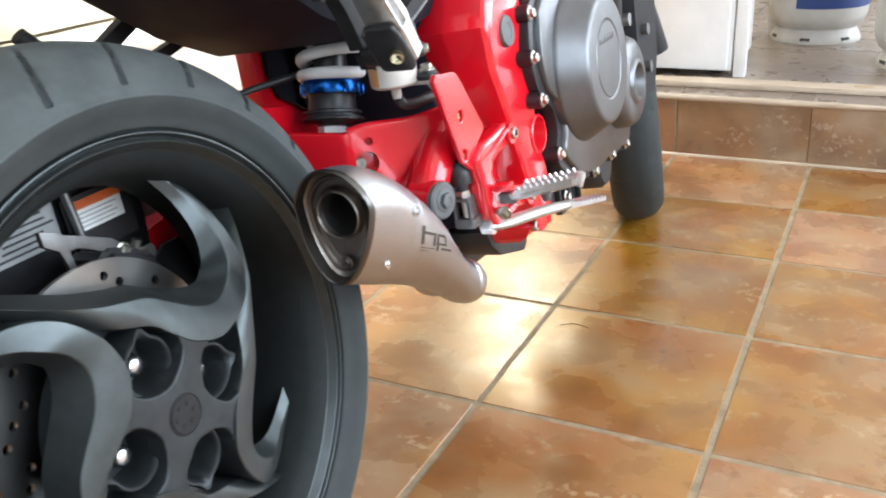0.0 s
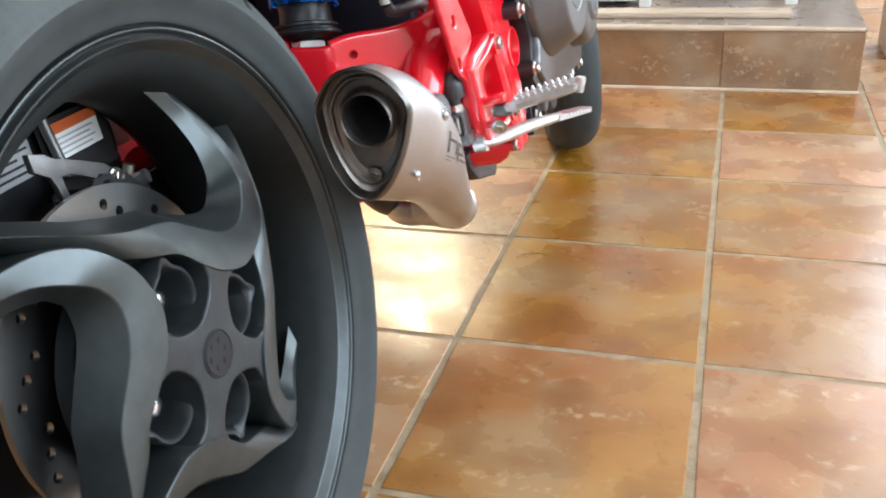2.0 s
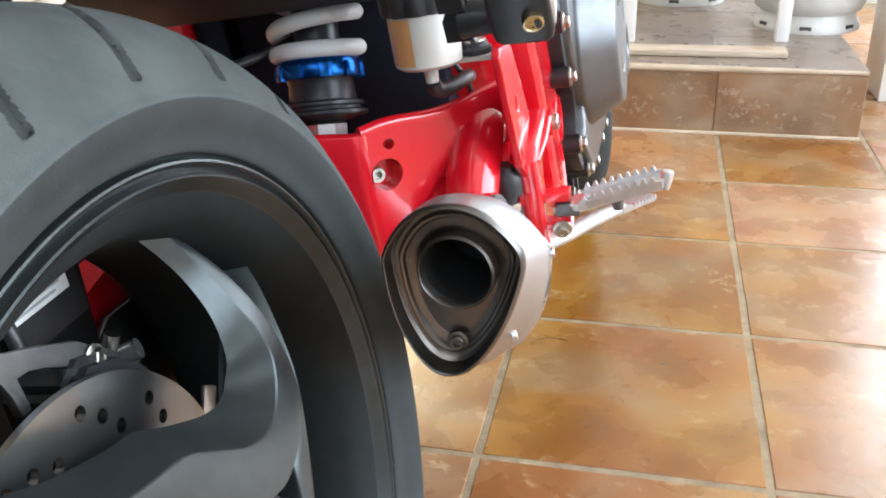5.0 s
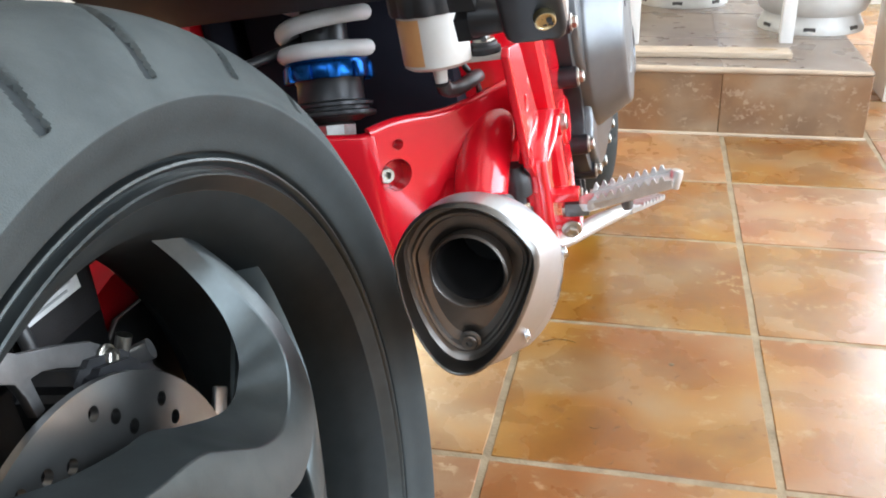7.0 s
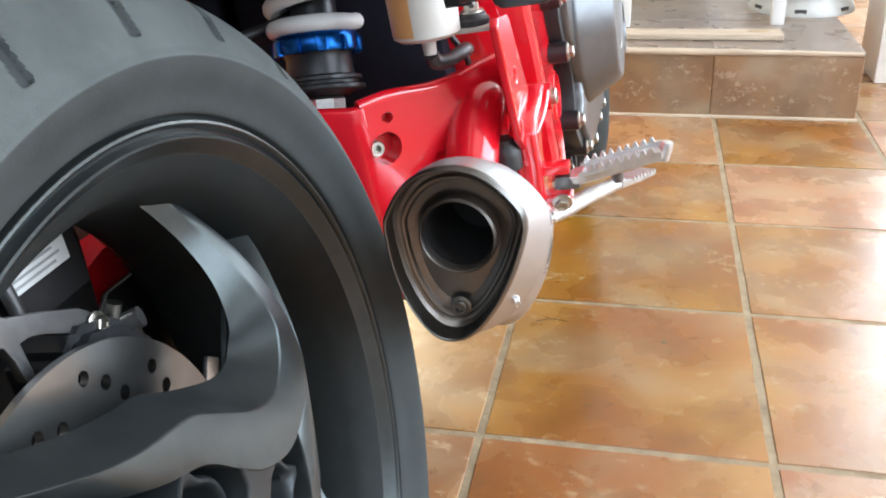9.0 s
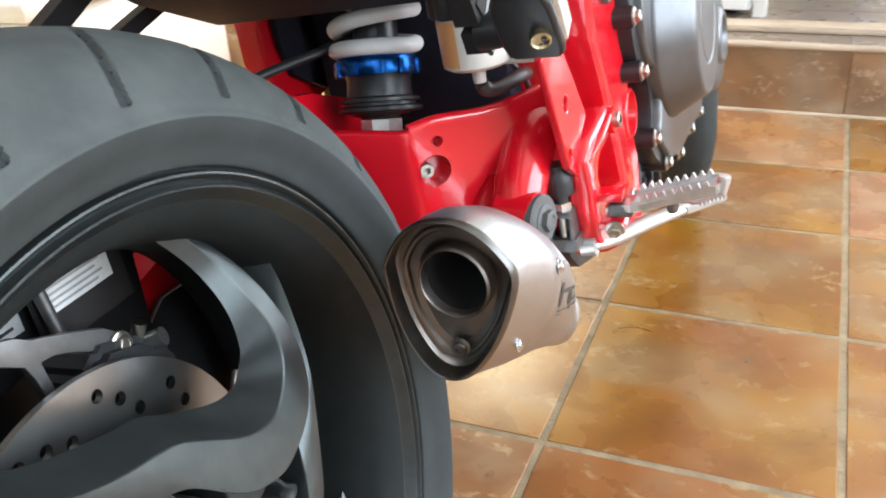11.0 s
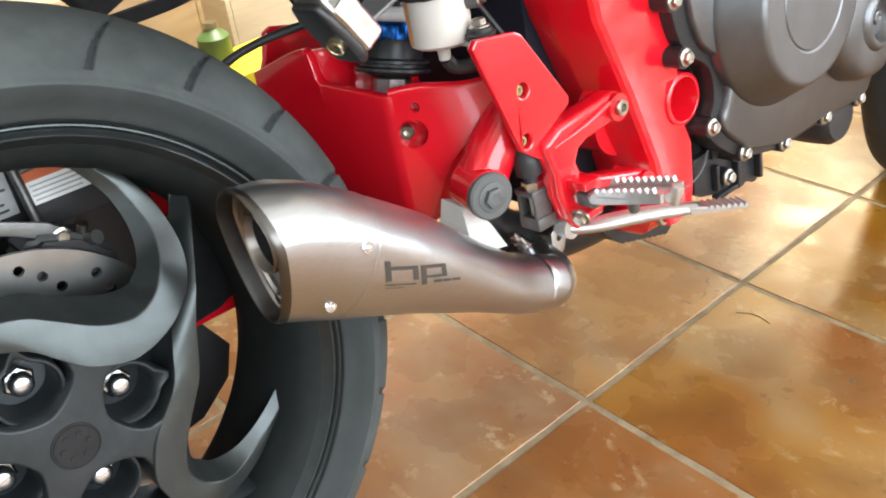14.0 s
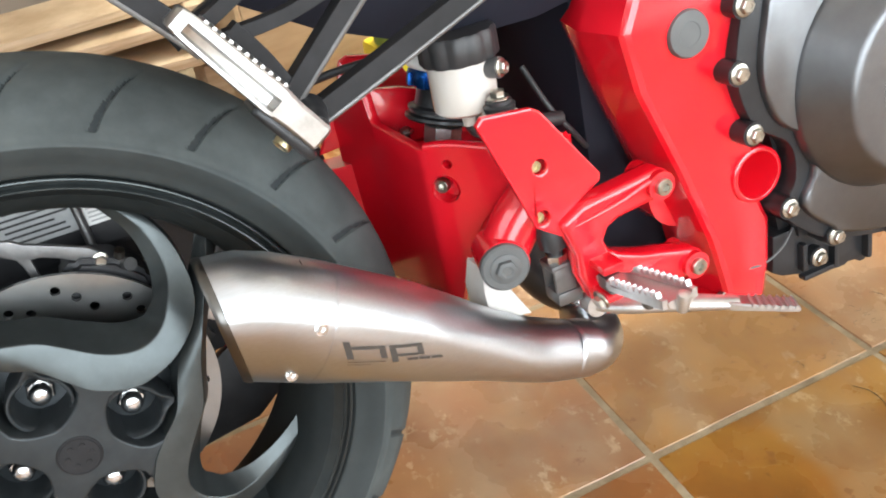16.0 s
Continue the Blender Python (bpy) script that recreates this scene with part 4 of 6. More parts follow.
put_bolt(GOLD, "dish_screw", frame_part, (0.1680, 0.6000, 0.0660), (0.8, 0.6, 0), AX)
put_bolt(SOCKET, "frame_bolt", frame_part, (0.1700, 0.5780, -0.0530), (1, 0, 0), AX)
bm = bmesh.new()
lathe(bm, [(-0.01, 0.020), (0.003, 0.020), (0.006, 0.0185), (0.0065, 0.010), (0.006, 0.0095), (0.006, 0.0)], (0.178, 0.556, 0.209), (0.98, -0.1, 0.05), 40)
bpart("frame_plug", bm, M_GREYCAP, frame_part, "round grey rubber frame plug")
bpart("lower_mount", loft(bmesh.new(), [[(0.09, 0.548, -0.052), (0.172, 0.560, -0.050), (0.172, 0.622, -0.050), (0.09, 0.622, -0.052)], [(0.09, 0.552, -0.066), (0.164, 0.562, -0.064), (0.164, 0.618, -0.066), (0.09, 0.620, -0.066)], [(0.09, 0.565, -0.076), (0.150, 0.570, -0.074), (0.150, 0.606, -0.076), (0.09, 0.610, -0.078)]]), M_RED, frame_part)
skid = [(0.540, -0.050), (0.548, -0.070), (0.566, -0.088)]
for k in range(9):
    skid += [(0.572 + k * 0.009, -0.0925 - k * 0.0027), (0.577 + k * 0.009, -0.0965 - k * 0.0027)]
skid += [(0.660, -0.112), (0.672, -0.090), (0.672, -0.050)]
bpart("skid_pad", slab(bmesh.new(), skid, 0.060, 0.118, 0.002), M_BLACK, frame_part, "black ribbed pad under the frame")

bpart("left_spar", slab(bmesh.new(), [(0.445, 0.30), (0.441, 0.19), (0.455, 0.150), (0.51, 0.130), (0.60, 0.140), (0.62, 0.30)], -0.150, -0.122, 0.006), M_RED, frame_part)
# dark panel added over the left spar, standing for the shade on its red
bpart("shade_cover", slab(bmesh.new(), [(0.462, 0.32), (0.458, 0.20), (0.470, 0.168), (0.52, 0.140), (0.66, 0.140), (0.66, 0.32)], -0.1205, -0.112, 0.003), M_DARK, frame_part)

# rider's foot-rest bracket
PLU = 0.1755
heel = [(0.364, 0.190), (0.370, 0.196), (0.412, 0.1905), (0.419, 0.186), (0.464, 0.118), (0.463, 0.111), (0.440, 0.099), (0.438, 0.082), (0.446, 0.058), (0.452, 0.050), (0.458, 0.035), (0.456, 0.008), (0.443, 0.001), (0.434, 0.014), (0.427, 0.035), (0.4275, 0.056), (0.422, 0.073), (0.400, 0.089)]
bm = slab(bmesh.new(), heel, PLU - 0.007, PLU, 0.002, [(0.411, 0.141, 0.0065), (0.4065, 0.097, 0.0065)])
rest = bpart("foot_rest_bracket", bm, M_RED, label="glossy red foot-rest bracket with heel plate", smooth=False)
for v, w in ((0.409, 0.141), (0.4045, 0.097)):
    put_bolt(GOLD, "gold_screw", rest, (PLU - 0.006, v, w), (1, 0, 0), AX)
def arc(cv, cw, r, a0, a1, n=8):
    return [(cv + r * math.cos(radians(a0 + (a1 - a0) * i / n)), cw + r * math.sin(radians(a0 + (a1 - a0) * i / n))) for i in range(n + 1)]


arms = [(0.418, 0.088), (0.440, 0.099)] + arc(0.513, 0.092, 0.0140, 105, -70) + [(0.472, 0.075), (0.461, 0.070), (0.4555, 0.060), (0.459, 0.050), (0.468, 0.0425), (0.490, 0.033)] + arc(0.541, 0.004, 0.0140, 75, -100) + [(0.490, 0.001), (0.466, 0.004), (0.462, -0.010), (0.450, -0.014), (0.438, 0.010), (0.4285, 0.035), (0.4285, 0.056), (0.423, 0.073)]
bpart("arm_casting", slab(bmesh.new(), arms, 0.160, 0.1835, 0.0055, (), 3), M_RED, rest)
bpart("arm_rib", tube(bmesh.new(), [(0.183, 0.430, 0.083), (0.1850, 0.470, 0.090), (0.1855, 0.503, 0.099)], [0.0015, 0.003, 0.003], 10), M_RED, rest)
for v, w in ((0.513, 0.092), (0.541, 0.004)):
    bpart("arm_boss", cyl(bmesh.new(), (0.150, v, w), (0.1885, v, w), 0.0128), M_RED, rest)
    put_bolt(SOCKET, "socket_bolt", rest, (0.1875, v, w), (1, 0, 0), AX)
bm = bmesh.new()
slab(bm, [(0.429, 0.066), (0.446, 0.060), (0.462, 0.030), (0.460, 0.004), (0.446, -0.006), (0.436, 0.010), (0.430, 0.034)], 0.150, 0.182, 0.004)
bpart("peg_mount", bm, M_RED, rest)
bm = bmesh.new()
for w in (0.018, 0.045):
    slab(bm, [(0.438, w - 0.004), (0.458, w - 0.004), (0.458, w + 0.004), (0.438, w + 0.004)], 0.178, 0.206, 0.002)
bpart("peg_clevis", bm, M_RED, rest)
put_bolt(BOLT6, "peg_pivot", rest, (0.197, 0.438, 0.016), (0.1, -0.9, -0.3), AX)
bpart("peg_knuckle", box(bmesh.new(), (0.203, 0.447, 0.0325), (0.022, 0.017, 0.013), 0.003), M_ALUDARK, rest)

# rider's peg: a trough between two rails of sharp teeth, a knob at its end, a feeler below
def peg_axis(u):
    return 0.4475 + (u - 0.20) * 0.095, 0.0340 + (u - 0.20) * 0.175


bm = bmesh.new()
secs = []
for u, hw, hh in ((0.190, 0.0075, 0.0070), (0.204, 0.0085, 0.0075), (0.212, 0.0125, 0.0075), (0.222, 0.0150, 0.0070), (0.262, 0.0150, 0.0065), (0.280, 0.0140, 0.0060), (0.286, 0.0115, 0.0055)):
    v, w = peg_axis(u)
    secs.append([(u, v - hw, w + hh * 0.4), (u, v - hw * 0.7, w + hh * 0.55), (u, v + hw * 0.7, w + hh * 0.55), (u, v + hw, w + hh * 0.4), (u, v + hw * 0.92, w - hh * 0.5), (u, v + hw * 0.5, w - hh), (u, v - hw * 0.5, w - hh), (u, v - hw * 0.92, w - hh * 0.5)])
loft(bm, secs)
peg = bpart("rider_peg", bm, M_BRIGHT, rest, "cast aluminium foot peg with toothed top")
for off in (-0.0135, 0.0135):
    prof = [(0.212, 0.000), (0.214, 0.0060)]
    for k in range(9):
        u = 0.2185 + k * 0.0072
        prof += [(u - 0.0022, 0.0058), (u, 0.0105), (u + 0.0016, 0.0105), (u + 0.0034, 0.0058)]
    prof += [(0.285, 0.0050), (0.285, -0.003), (0.214, -0.003)]
    bm = bmesh.new()
    rings = []
    for dv in (-0.0022, 0.0022):
        rings.append([bm.verts.new((u, peg_axis(u)[0] + off * (1.0 if u > 0.22 else 0.85) + dv, peg_axis(u)[1] + h)) for u, h in prof])
    for a, b in ((k, (k + 1) % len(prof)) for k in range(len(prof))):
        bm.faces.new((rings[0][a], rings[0][b], rings[1][b], rings[1][a]))
    for ring in rings:
        bm.faces.new(ring)
    bpart("peg_rail", bm, M_BRIGHT, peg, smooth=False)
bpart("tip_knob", lathe(bmesh.new(), [(-0.009, 0.0), (-0.009, 0.0045), (0.004, 0.0058), (0.0075, 0.0050), (0.009, 0.0)], (0.2885, *peg_axis(0.2885)), (0.25, 0.05, 1), 18), M_BRIGHT, peg)
bpart("feeler", lathe(bmesh.new(), [(0.0, 0.0), (0.0, 0.0062), (0.010, 0.0052), (0.0135, 0.0040), (0.0145, 0.0)], (0.246, peg_axis(0.246)[0], peg_axis(0.246)[1] - 0.003), (0, 0, -1), 16), M_ALUDARK, peg)

# brake pedal
bm = bmesh.new()
tube(bm, [(0.170, 0.442, -0.003), (0.182, 0.459, -0.006), (0.194, 0.474, -0.006), (0.213, 0.500, -0.006), (0.232, 0.527, -0.0085), (0.242, 0.542, -0.0105)], [0.0055, 0.0068, 0.0074, 0.0072, 0.0062, 0.0054], 14, 6, True, 1.35, (0, 0, 1))
pedal = bpart("brake_pedal", bm, M_BRIGHT, label="bright aluminium rear brake pedal with ribbed tip")
bm = bmesh.new()
loft(bm, [[(u - 0.010, v + 0.003, w + h), (u + 0.006, v - 0.004, w + h), (u + 0.006, v - 0.004, w - h), (u - 0.010, v + 0.003, w - h)] for u, v, w, h in ((0.238, 0.534, -0.0092, 0.0040), (0.248, 0.549, -0.0118, 0.0032), (0.262, 0.570, -0.0152, 0.0026), (0.2695, 0.5815, -0.0168, 0.0024))])
bmesh.ops.bevel(bm, geom=bm.edges[:], offset=0.0010, segments=2, affect="EDGES")
tip = bpart("pedal_tip", bm, M_ALU, pedal)
bm = bmesh.new()
for k in range(7):
    c = Vector((0.2490 + k * 0.0031, 0.5505 + k * 0.0047, -0.0092 - k * 0.00078))
    loft(bm, [[c + Vector((-0.010, 0.001, -0.002)), c + Vector((0.006, -0.006, -0.002)), c + Vector((0.008, -0.003, -0.002)), c + Vector((-0.008, 0.004, -0.002))], [c + Vector((-0.0092, 0.0022, 0.0022)), c + Vector((0.0066, -0.0047, 0.0022)), c + Vector((0.0074, -0.0036, 0.0022)), c + Vector((-0.0084, 0.0033, 0.0022))]])
bpart("tip_ribs", bm, M_BRIGHT, tip)
bm = bmesh.new()
lathe(bm, [(-0.006, 0.0), (-0.006, 0.011), (0.008, 0.011), (0.008, 0.0)], (0.170, 0.444, -0.002), (1, 0, 0), 28)
bpart("pedal_pivot", bm, M_BRIGHT, pedal)

# rear master cylinder with linkage
bm = bmesh.new()
lathe(bm, [(0.0, 0.0), (0.0, 0.0065), (0.010, 0.0065), (0.011, 0.0125), (0.024, 0.0130), (0.030, 0.0115), (0.034, 0.0085), (0.038, 0.0085), (0.038, 0.0)], (0.157, 0.421, 0.048), (0.0, -0.05, 1), 24)
master = bpart("brake_master_cylinder", bm, M_BLACK, label="black rear brake master cylinder with steel clevis")
bpart("lock_nut", lathe(bmesh.new(), [(0.0, 0.0), (0.0, 0.0095), (0.007, 0.0095), (0.007, 0.0)], (0.157, 0.421, 0.044), (0, 0, 1), 6), M_CHROME, master)
bm = bmesh.new()
box(bm, (0.155, 0.4215, 0.041), (0.024, 0.022, 0.006), 0.002)
box(bm, (0.1455, 0.4220, 0.026), (0.004, 0.020, 0.030), 0.0015)
box(bm, (0.1650, 0.4220, 0.026), (0.004, 0.020, 0.030), 0.0015)
bpart("clevis_block", bm, M_ALUDARK, master)
bpart("clevis_foot", box(bmesh.new(), (0.156, 0.4235, 0.011), (0.026, 0.024, 0.013), 0.003), M_ALUDARK, master)
bpart("push_rod", cyl(bmesh.new(), (0.157, 0.421, 0.015), (0.157, 0.421, 0.05), 0.005), M_ZINC, master)

# oxygen sensor and bracket by the link pipe
bm = bmesh.new()
lathe(bm, [(0.0, 0.0), (0.0, 0.010), (0.010, 0.010), (0.010, 0.007), (0.016, 0.007), (0.016, 0.0085), (0.020, 0.0085), (0.020, 0.006), (0.030, 0.006), (0.030, 0.0075), (0.036, 0.0075), (0.036, 0.004), (0.044, 0.004), (0.044, 0.0)], (0.066, 0.490, -0.078), (0.05, -0.62, 0.78), 20)
bpart("oxygen_sensor", bm, M_CHROME, bike, "chromed oxygen sensor screwed into the pipe")
bm = bmesh.new()
slab(bm, [(0.512, -0.098), (0.530, -0.092), (0.537, -0.068), (0.526, -0.058), (0.513, -0.066)], 0.070, 0.074, 0.001, [(0.524, -0.075, 0.0035)])
bpart("hanger_tab", bm, M_ALU, bike, "drilled steel exhaust hanger tab")

# brake fluid reservoir
RS = Vector((0.116, 0.383, 0.184))
bm = bmesh.new()
lathe(bm, [(-0.012, 0.0), (-0.012, 0.005), (0.0, 0.006), (0.001, 0.022), (0.004, 0.0265), (0.046, 0.0275), (0.046, 0.0)], RS, (0, 0.04, 1), 40)
res = bpart("fluid_reservoir", bm, M_FLUID, label="translucent white brake fluid reservoir with black cap")
# thin amber shell: red light from the surroundings, put into colour on one side
bm = bmesh.new()
wallp = [(-math.sin(radians(a)), -math.cos(radians(a))) for a in range(8, 92, 7)]
loft(bm, [[(RS.x + a * r, RS.y + b * r + 0.04 * h, RS.z + h) for a, b in wallp] for h, r in ((0.007, 0.0270), (0.042, 0.0278))], closed=False)
bpart("fluid", bm, M_AMBER, res, "amber tint on one side, painted for reflected red light")
bm = bmesh.new()
prof = []
for i in range(60):
    a = math.tau * i / 60
    r = 0.0315 + (0.0012 if i % 5 < 3 else -0.0006)
    prof.append((math.cos(a) * r, math.sin(a) * r))
loft(bm, [[(RS.x + px * s, RS.y + py * s + 0.002, RS.z + h) for px, py in prof] for s, h in ((0.96, 0.044), (1.0, 0.046), (1.0, 0.064), (0.95, 0.067))])
bpart("reservoir_cap", bm, M_BLACK, res, "ribbed black screw cap")
bm = bmesh.new()
slab(bm, [(0.385, 0.1840), (0.408, 0.1840), (0.408, 0.1885), (0.385, 0.1885)], RS.x + 0.016, 0.166, 0.0015)
bpart("reservoir_flange", bm, M_FLUID, res)
bm = bmesh.new()
lathe(bm, [(0.0, 0.0), (0.0, 0.0125), (0.0045, 0.0130), (0.0060, 0.0105), (0.0085, 0.0105), (0.0095, 0.0085), (0.0095, 0.0)], (0.151, 0.3965, 0.1885), (0, 0, 1), 28)
bpart("grommet", bm, M_BLACK, res, "black rubber grommet")
put_bolt(BOLT6, "bracket_bolt", res, (0.151, 0.3965, 0.1980), (0, 0, 1), AX)
bpart("reservoir_hose", tube(bmesh.new(), [(0.116, 0.384, 0.172), (0.117, 0.390, 0.164), (0.124, 0.404, 0.161), (0.132, 0.430, 0.162), (0.128, 0.460, 0.156)], 0.0062, 12), M_BLACK, res, "black rubber hose under the reservoir")
bpart("reservoir_clip", cyl(bmesh.new(), (RS.x + 0.018, RS.y + 0.014, RS.z + 0.036), (RS.x + 0.030, RS.y + 0.022, RS.z + 0.036), 0.0085, 20), M_ALUDARK, res)
put_bolt(BOLT5, "clip_bolt", res, (RS.x + 0.030, RS.y + 0.022, RS.z + 0.036), (0.83, 0.55, 0), AX)

# passenger peg, folded up, on its bracket
PB = Vector((0.222, 0.236, 0.238))
PT = Vector((0.224, 0.172, 0.336))
axis_p = (PT - PB).normalized()
side = Vector((1, 0, 0)) - axis_p * axis_p.x
side.normalize()
front = axis_p.cross(side)
MP = Matrix((side, front, axis_p)).transposed().to_4x4()
PL = (PT - PB).length
bm = bmesh.new()
secs = []
for t, hs, f0, f1 in ((0.0, 0.0135, -0.007, 0.008), (0.02, 0.0155, -0.0085, 0.010), (0.22, 0.0165, -0.0085, 0.010), (0.33, 0.0170, -0.0095, 0.011)):
    c = PB + (PT - PB) * t
    secs.append([c + side * hs * a + front * b for a, b in ((1, f0 + 0.002), (1, f1 - 0.002), (0.88, f1), (-0.88, f1), (-1, f1 - 0.002), (-1, f0 + 0.002), (-0.88, f0), (0.88, f0))])
loft(bm, secs)
ppeg = bpart("passenger_peg", bm, M_ALU, label="folded cast aluminium passenger foot peg")
# fluted shank between the block and the tip
bm = bmesh.new()
secs = []
for t, hs, f0, f1, k in ((0.315, 0.0168, -0.0095, 0.011, 1.0), (0.36, 0.0170, -0.0100, 0.0112, 0.62), (0.60, 0.0150, -0.0095, 0.0100, 0.50), (0.88, 0.0128, -0.0085, 0.0090, 0.62), (0.93, 0.0120, -0.008, 0.0085, 1.0), (0.985, 0.0095, -0.007, 0.0075, 1.0), (1.0, 0.0065, -0.005, 0.006, 1.0)):
    c = PB + (PT - PB) * t
    half = [(0.9, f1), (1.0, f1 - 0.0015), (1.0, 0.0030), (k, 0.0010), (k, f0 + 0.0050), (1.0, f0 + 0.0032), (1.0, f0 + 0.001), (0.9, f0)]
    secs.append([c + side * hs * a + front * b for a, b in half + [(-a, b) for a, b in half[::-1]]])
loft(bm, secs)
bpart("shank", bm, M_ALU, ppeg)
bm = bmesh.new()
for k in range(11):
    box(bm, PB + (PT - PB) * (0.36 + 0.050 * k) + front * (0.0112 - 0.00022 * k), (0.030 - 0.0009 * k, 0.0040, 0.0036), 0.0010, MP)
bpart("peg_teeth", bm, M_ALU, ppeg)
# black clevis under the lower third of the peg, rounded at its nose, with a small pale emblem
nose = [(-0.0215, 0.006), (-0.0205, 0.000), (-0.0170, -0.0045), (0.0100, -0.0045), (0.0140, -0.001), (0.0155, 0.005)]
bm = slab(bmesh.new(), nose + [(0.0150, 0.036), (0.0120, 0.047), (-0.0160, 0.047), (-0.0215, 0.034)], -0.0155, -0.0078, 0.0036, (), 3)
MC = Matrix((front, side, axis_p)).transposed().to_4x4()
bmesh.ops.transform(bm, matrix=Matrix.Translation(PB) @ MC, verts=bm.verts)
clevis = bpart("peg_clevis", bm, M_SATIN, ppeg, "black peg clevis with a rounded nose")
EM = Vector((0.227, 0.207, 0.238)) + front * 0.0050
emn = (side * 0.25 - front).normalized()
bm = bmesh.new()
lathe(bm, [(-0.004, 0.0), (-0.004, 0.0062), (0.0008, 0.0062), (0.0012, 0.0056), (0.0012, 0.0050), (0.0006, 0.0046), (0.0006, 0.0)], EM, emn, 28)
emblem = bpart("emblem", bm, M_BRASS, clevis, "small pale gold round emblem")
bm = bmesh.new()
for k, (a, b, h) in enumerate(((-0.0028, 0.002, 0.0012), (-0.0010, -0.0024, 0.0012), (0.0022, 0.0008, 0.0030), (0.0028, -0.0022, 0.0012))):
    box(bm, EM + emn * 0.0006 + side * a + axis_p * b, (0.0030, 0.0008, h), 0.0, MP)
bpart("print_bar", bm, M_BLACK, emblem)

# openwork bracket struts up to the tail, a set on each side
def strut(name, line, width, u0, u1, parent, edge=0):
    """A flat bar along a line of (v, w), with a machined edge along one side whose highlight is put into a paler
    colour.
    """
    pts = [np.array(p, float) for p in smooth_path(line, 5)]
    left, right = [], []
    for i, p in enumerate(pts):
        t = pts[min(i + 1, len(pts) - 1)] - pts[max(i - 1, 0)]
        nrm = np.array((-t[1], t[0])) / np.linalg.norm(t)
        left.append(tuple(p + nrm * width / 2))
        right.append(tuple(p - nrm * width / 2))
    ob = bpart(name, slab(bmesh.new(), left + right[::-1], u0, u1, 0.0008), M_MATTE, parent, smooth=False)
    if edge:
        rim = left if edge > 0 else right
        bpart("lit_machined_edge", tube(bmesh.new(), [(u1 - 0.0008, v, w) for v, w in rim[::3]], 0.0019, 8), M_ALUDARK, ob)
    return ob


u0, u1 = 0.168, 0.186
bracket = strut("passenger_bracket", [(0.232, 0.256), (0.260, 0.281), (0.295, 0.312), (0.350, 0.362)], 0.0135, u0, u1, bike, -1)
tagged(bracket, label="black openwork passenger peg bracket")
strut("strut", [(0.238, 0.236), (0.262, 0.2445), (0.335, 0.272), (0.440, 0.313)], 0.0150, u0 + 0.0006, u1 - 0.0006, bracket, -1)
strut("strut", [(0.236, 0.252), (0.221, 0.286), (0.206, 0.310)], 0.0170, u0 + 0.0012, u1 - 0.0012, bracket)
strut("strut", [(0.204, 0.306), (0.235, 0.3085), (0.262, 0.314), (0.330, 0.336)], 0.0095, u0 + 0.0018, u1 - 0.0018, bracket)
strut("strut", [(0.180, 0.314), (0.204, 0.3235), (0.260, 0.354)], 0.0100, u0 + 0.0024, u1 - 0.0024, bracket)
strut("strut", [(0.190, 0.304), (0.164, 0.336), (0.095, 0.415)], 0.0150, u0 + 0.0030, u1 - 0.0030, bracket, 1)
far = strut("passenger_bracket", [(0.195, 0.249), (0.231, 0.265), (0.276, 0.285), (0.341, 0.315), (0.395, 0.340)], 0.0190, -0.186, -0.170, bike)
tagged(far, label="black passenger peg bracket on the far side")
strut("strut", [(0.215, 0.238), (0.290, 0.243), (0.341, 0.255), (0.425, 0.276)], 0.0140, -0.1850, -0.1710, far)
bpart("far_peg", tube(bmesh.new(), [(-0.177, 0.200, 0.262), (-0.178, 0.180, 0.290), (-0.179, 0.163, 0.312)], [0.010, 0.012, 0.009], 14), M_MATTE, far)
bpart("peg_block", tube(bmesh.new(), [(0.180, 0.243, 0.243), (0.200, 0.241, 0.242), (0.216, 0.238, 0.241)], [0.013, 0.010, 0.009], 20), M_SATIN, ppeg)

# underside of the seat and tail, mudguard
bm = bmesh.new()
loft(bm, [[(-0.11, v, w0), (0.11, v, w0), (0.13, v, w0 + 0.05), (0.12, v, w0 + 0.16), (-0.12, v, w0 + 0.16), (-0.13, v, w0 + 0.05)] for v, w0 in ((0.150, 0.362), (0.20, 0.330), (0.28, 0.280), (0.37, 0.242), (0.46, 0.240), (0.56, 0.255))])
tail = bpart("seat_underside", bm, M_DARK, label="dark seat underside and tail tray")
bm = bmesh.new()
loft(bm, [[(-0.14, v, w), (0.10, v, w), (0.12, v, w + 0.10), (-0.14, v, w + 0.10)] for v, w in ((0.28, 0.37), (0.45, 0.35), (0.70, 0.34), (0.86, 0.36))])
bpart("seat", bm, M_BLACK, tail)

bpart("brake_hose", tube(bmesh.new(), [(-0.10, 0.26, 0.175), (-0.085, 0.30, 0.192), (-0.06, 0.345, 0.202), (-0.02, 0.40, 0.208), (0.0, 0.43, 0.215)], 0.0042, 10), M_BLACK, bike, "black rubber brake hose")

# parts seen through the wheel: guard panel with labels, caliper
bm = bmesh.new()
slab(bm, [(-0.15, 0.020), (0.060, 0.010), (0.140, 0.010), (0.165, 0.060), (0.172, 0.130), (0.160, 0.185), (0.055, 0.205), (-0.15, 0.205)], -0.095, -0.085, 0.003)
panel = bpart("chain_guard", bm, M_SATIN, label="black guard panel behind the wheel")
# black sheet added behind the swingarm to block the bright background in a gap
bpart("added_backing", slab(bmesh.new(), [(0.10, 0.02), (0.32, 0.03), (0.31, 0.110), (0.235, 0.180), (0.16, 0.215), (0.08, 0.215)], -0.176, -0.166, 0.002), M_BLACK, panel)
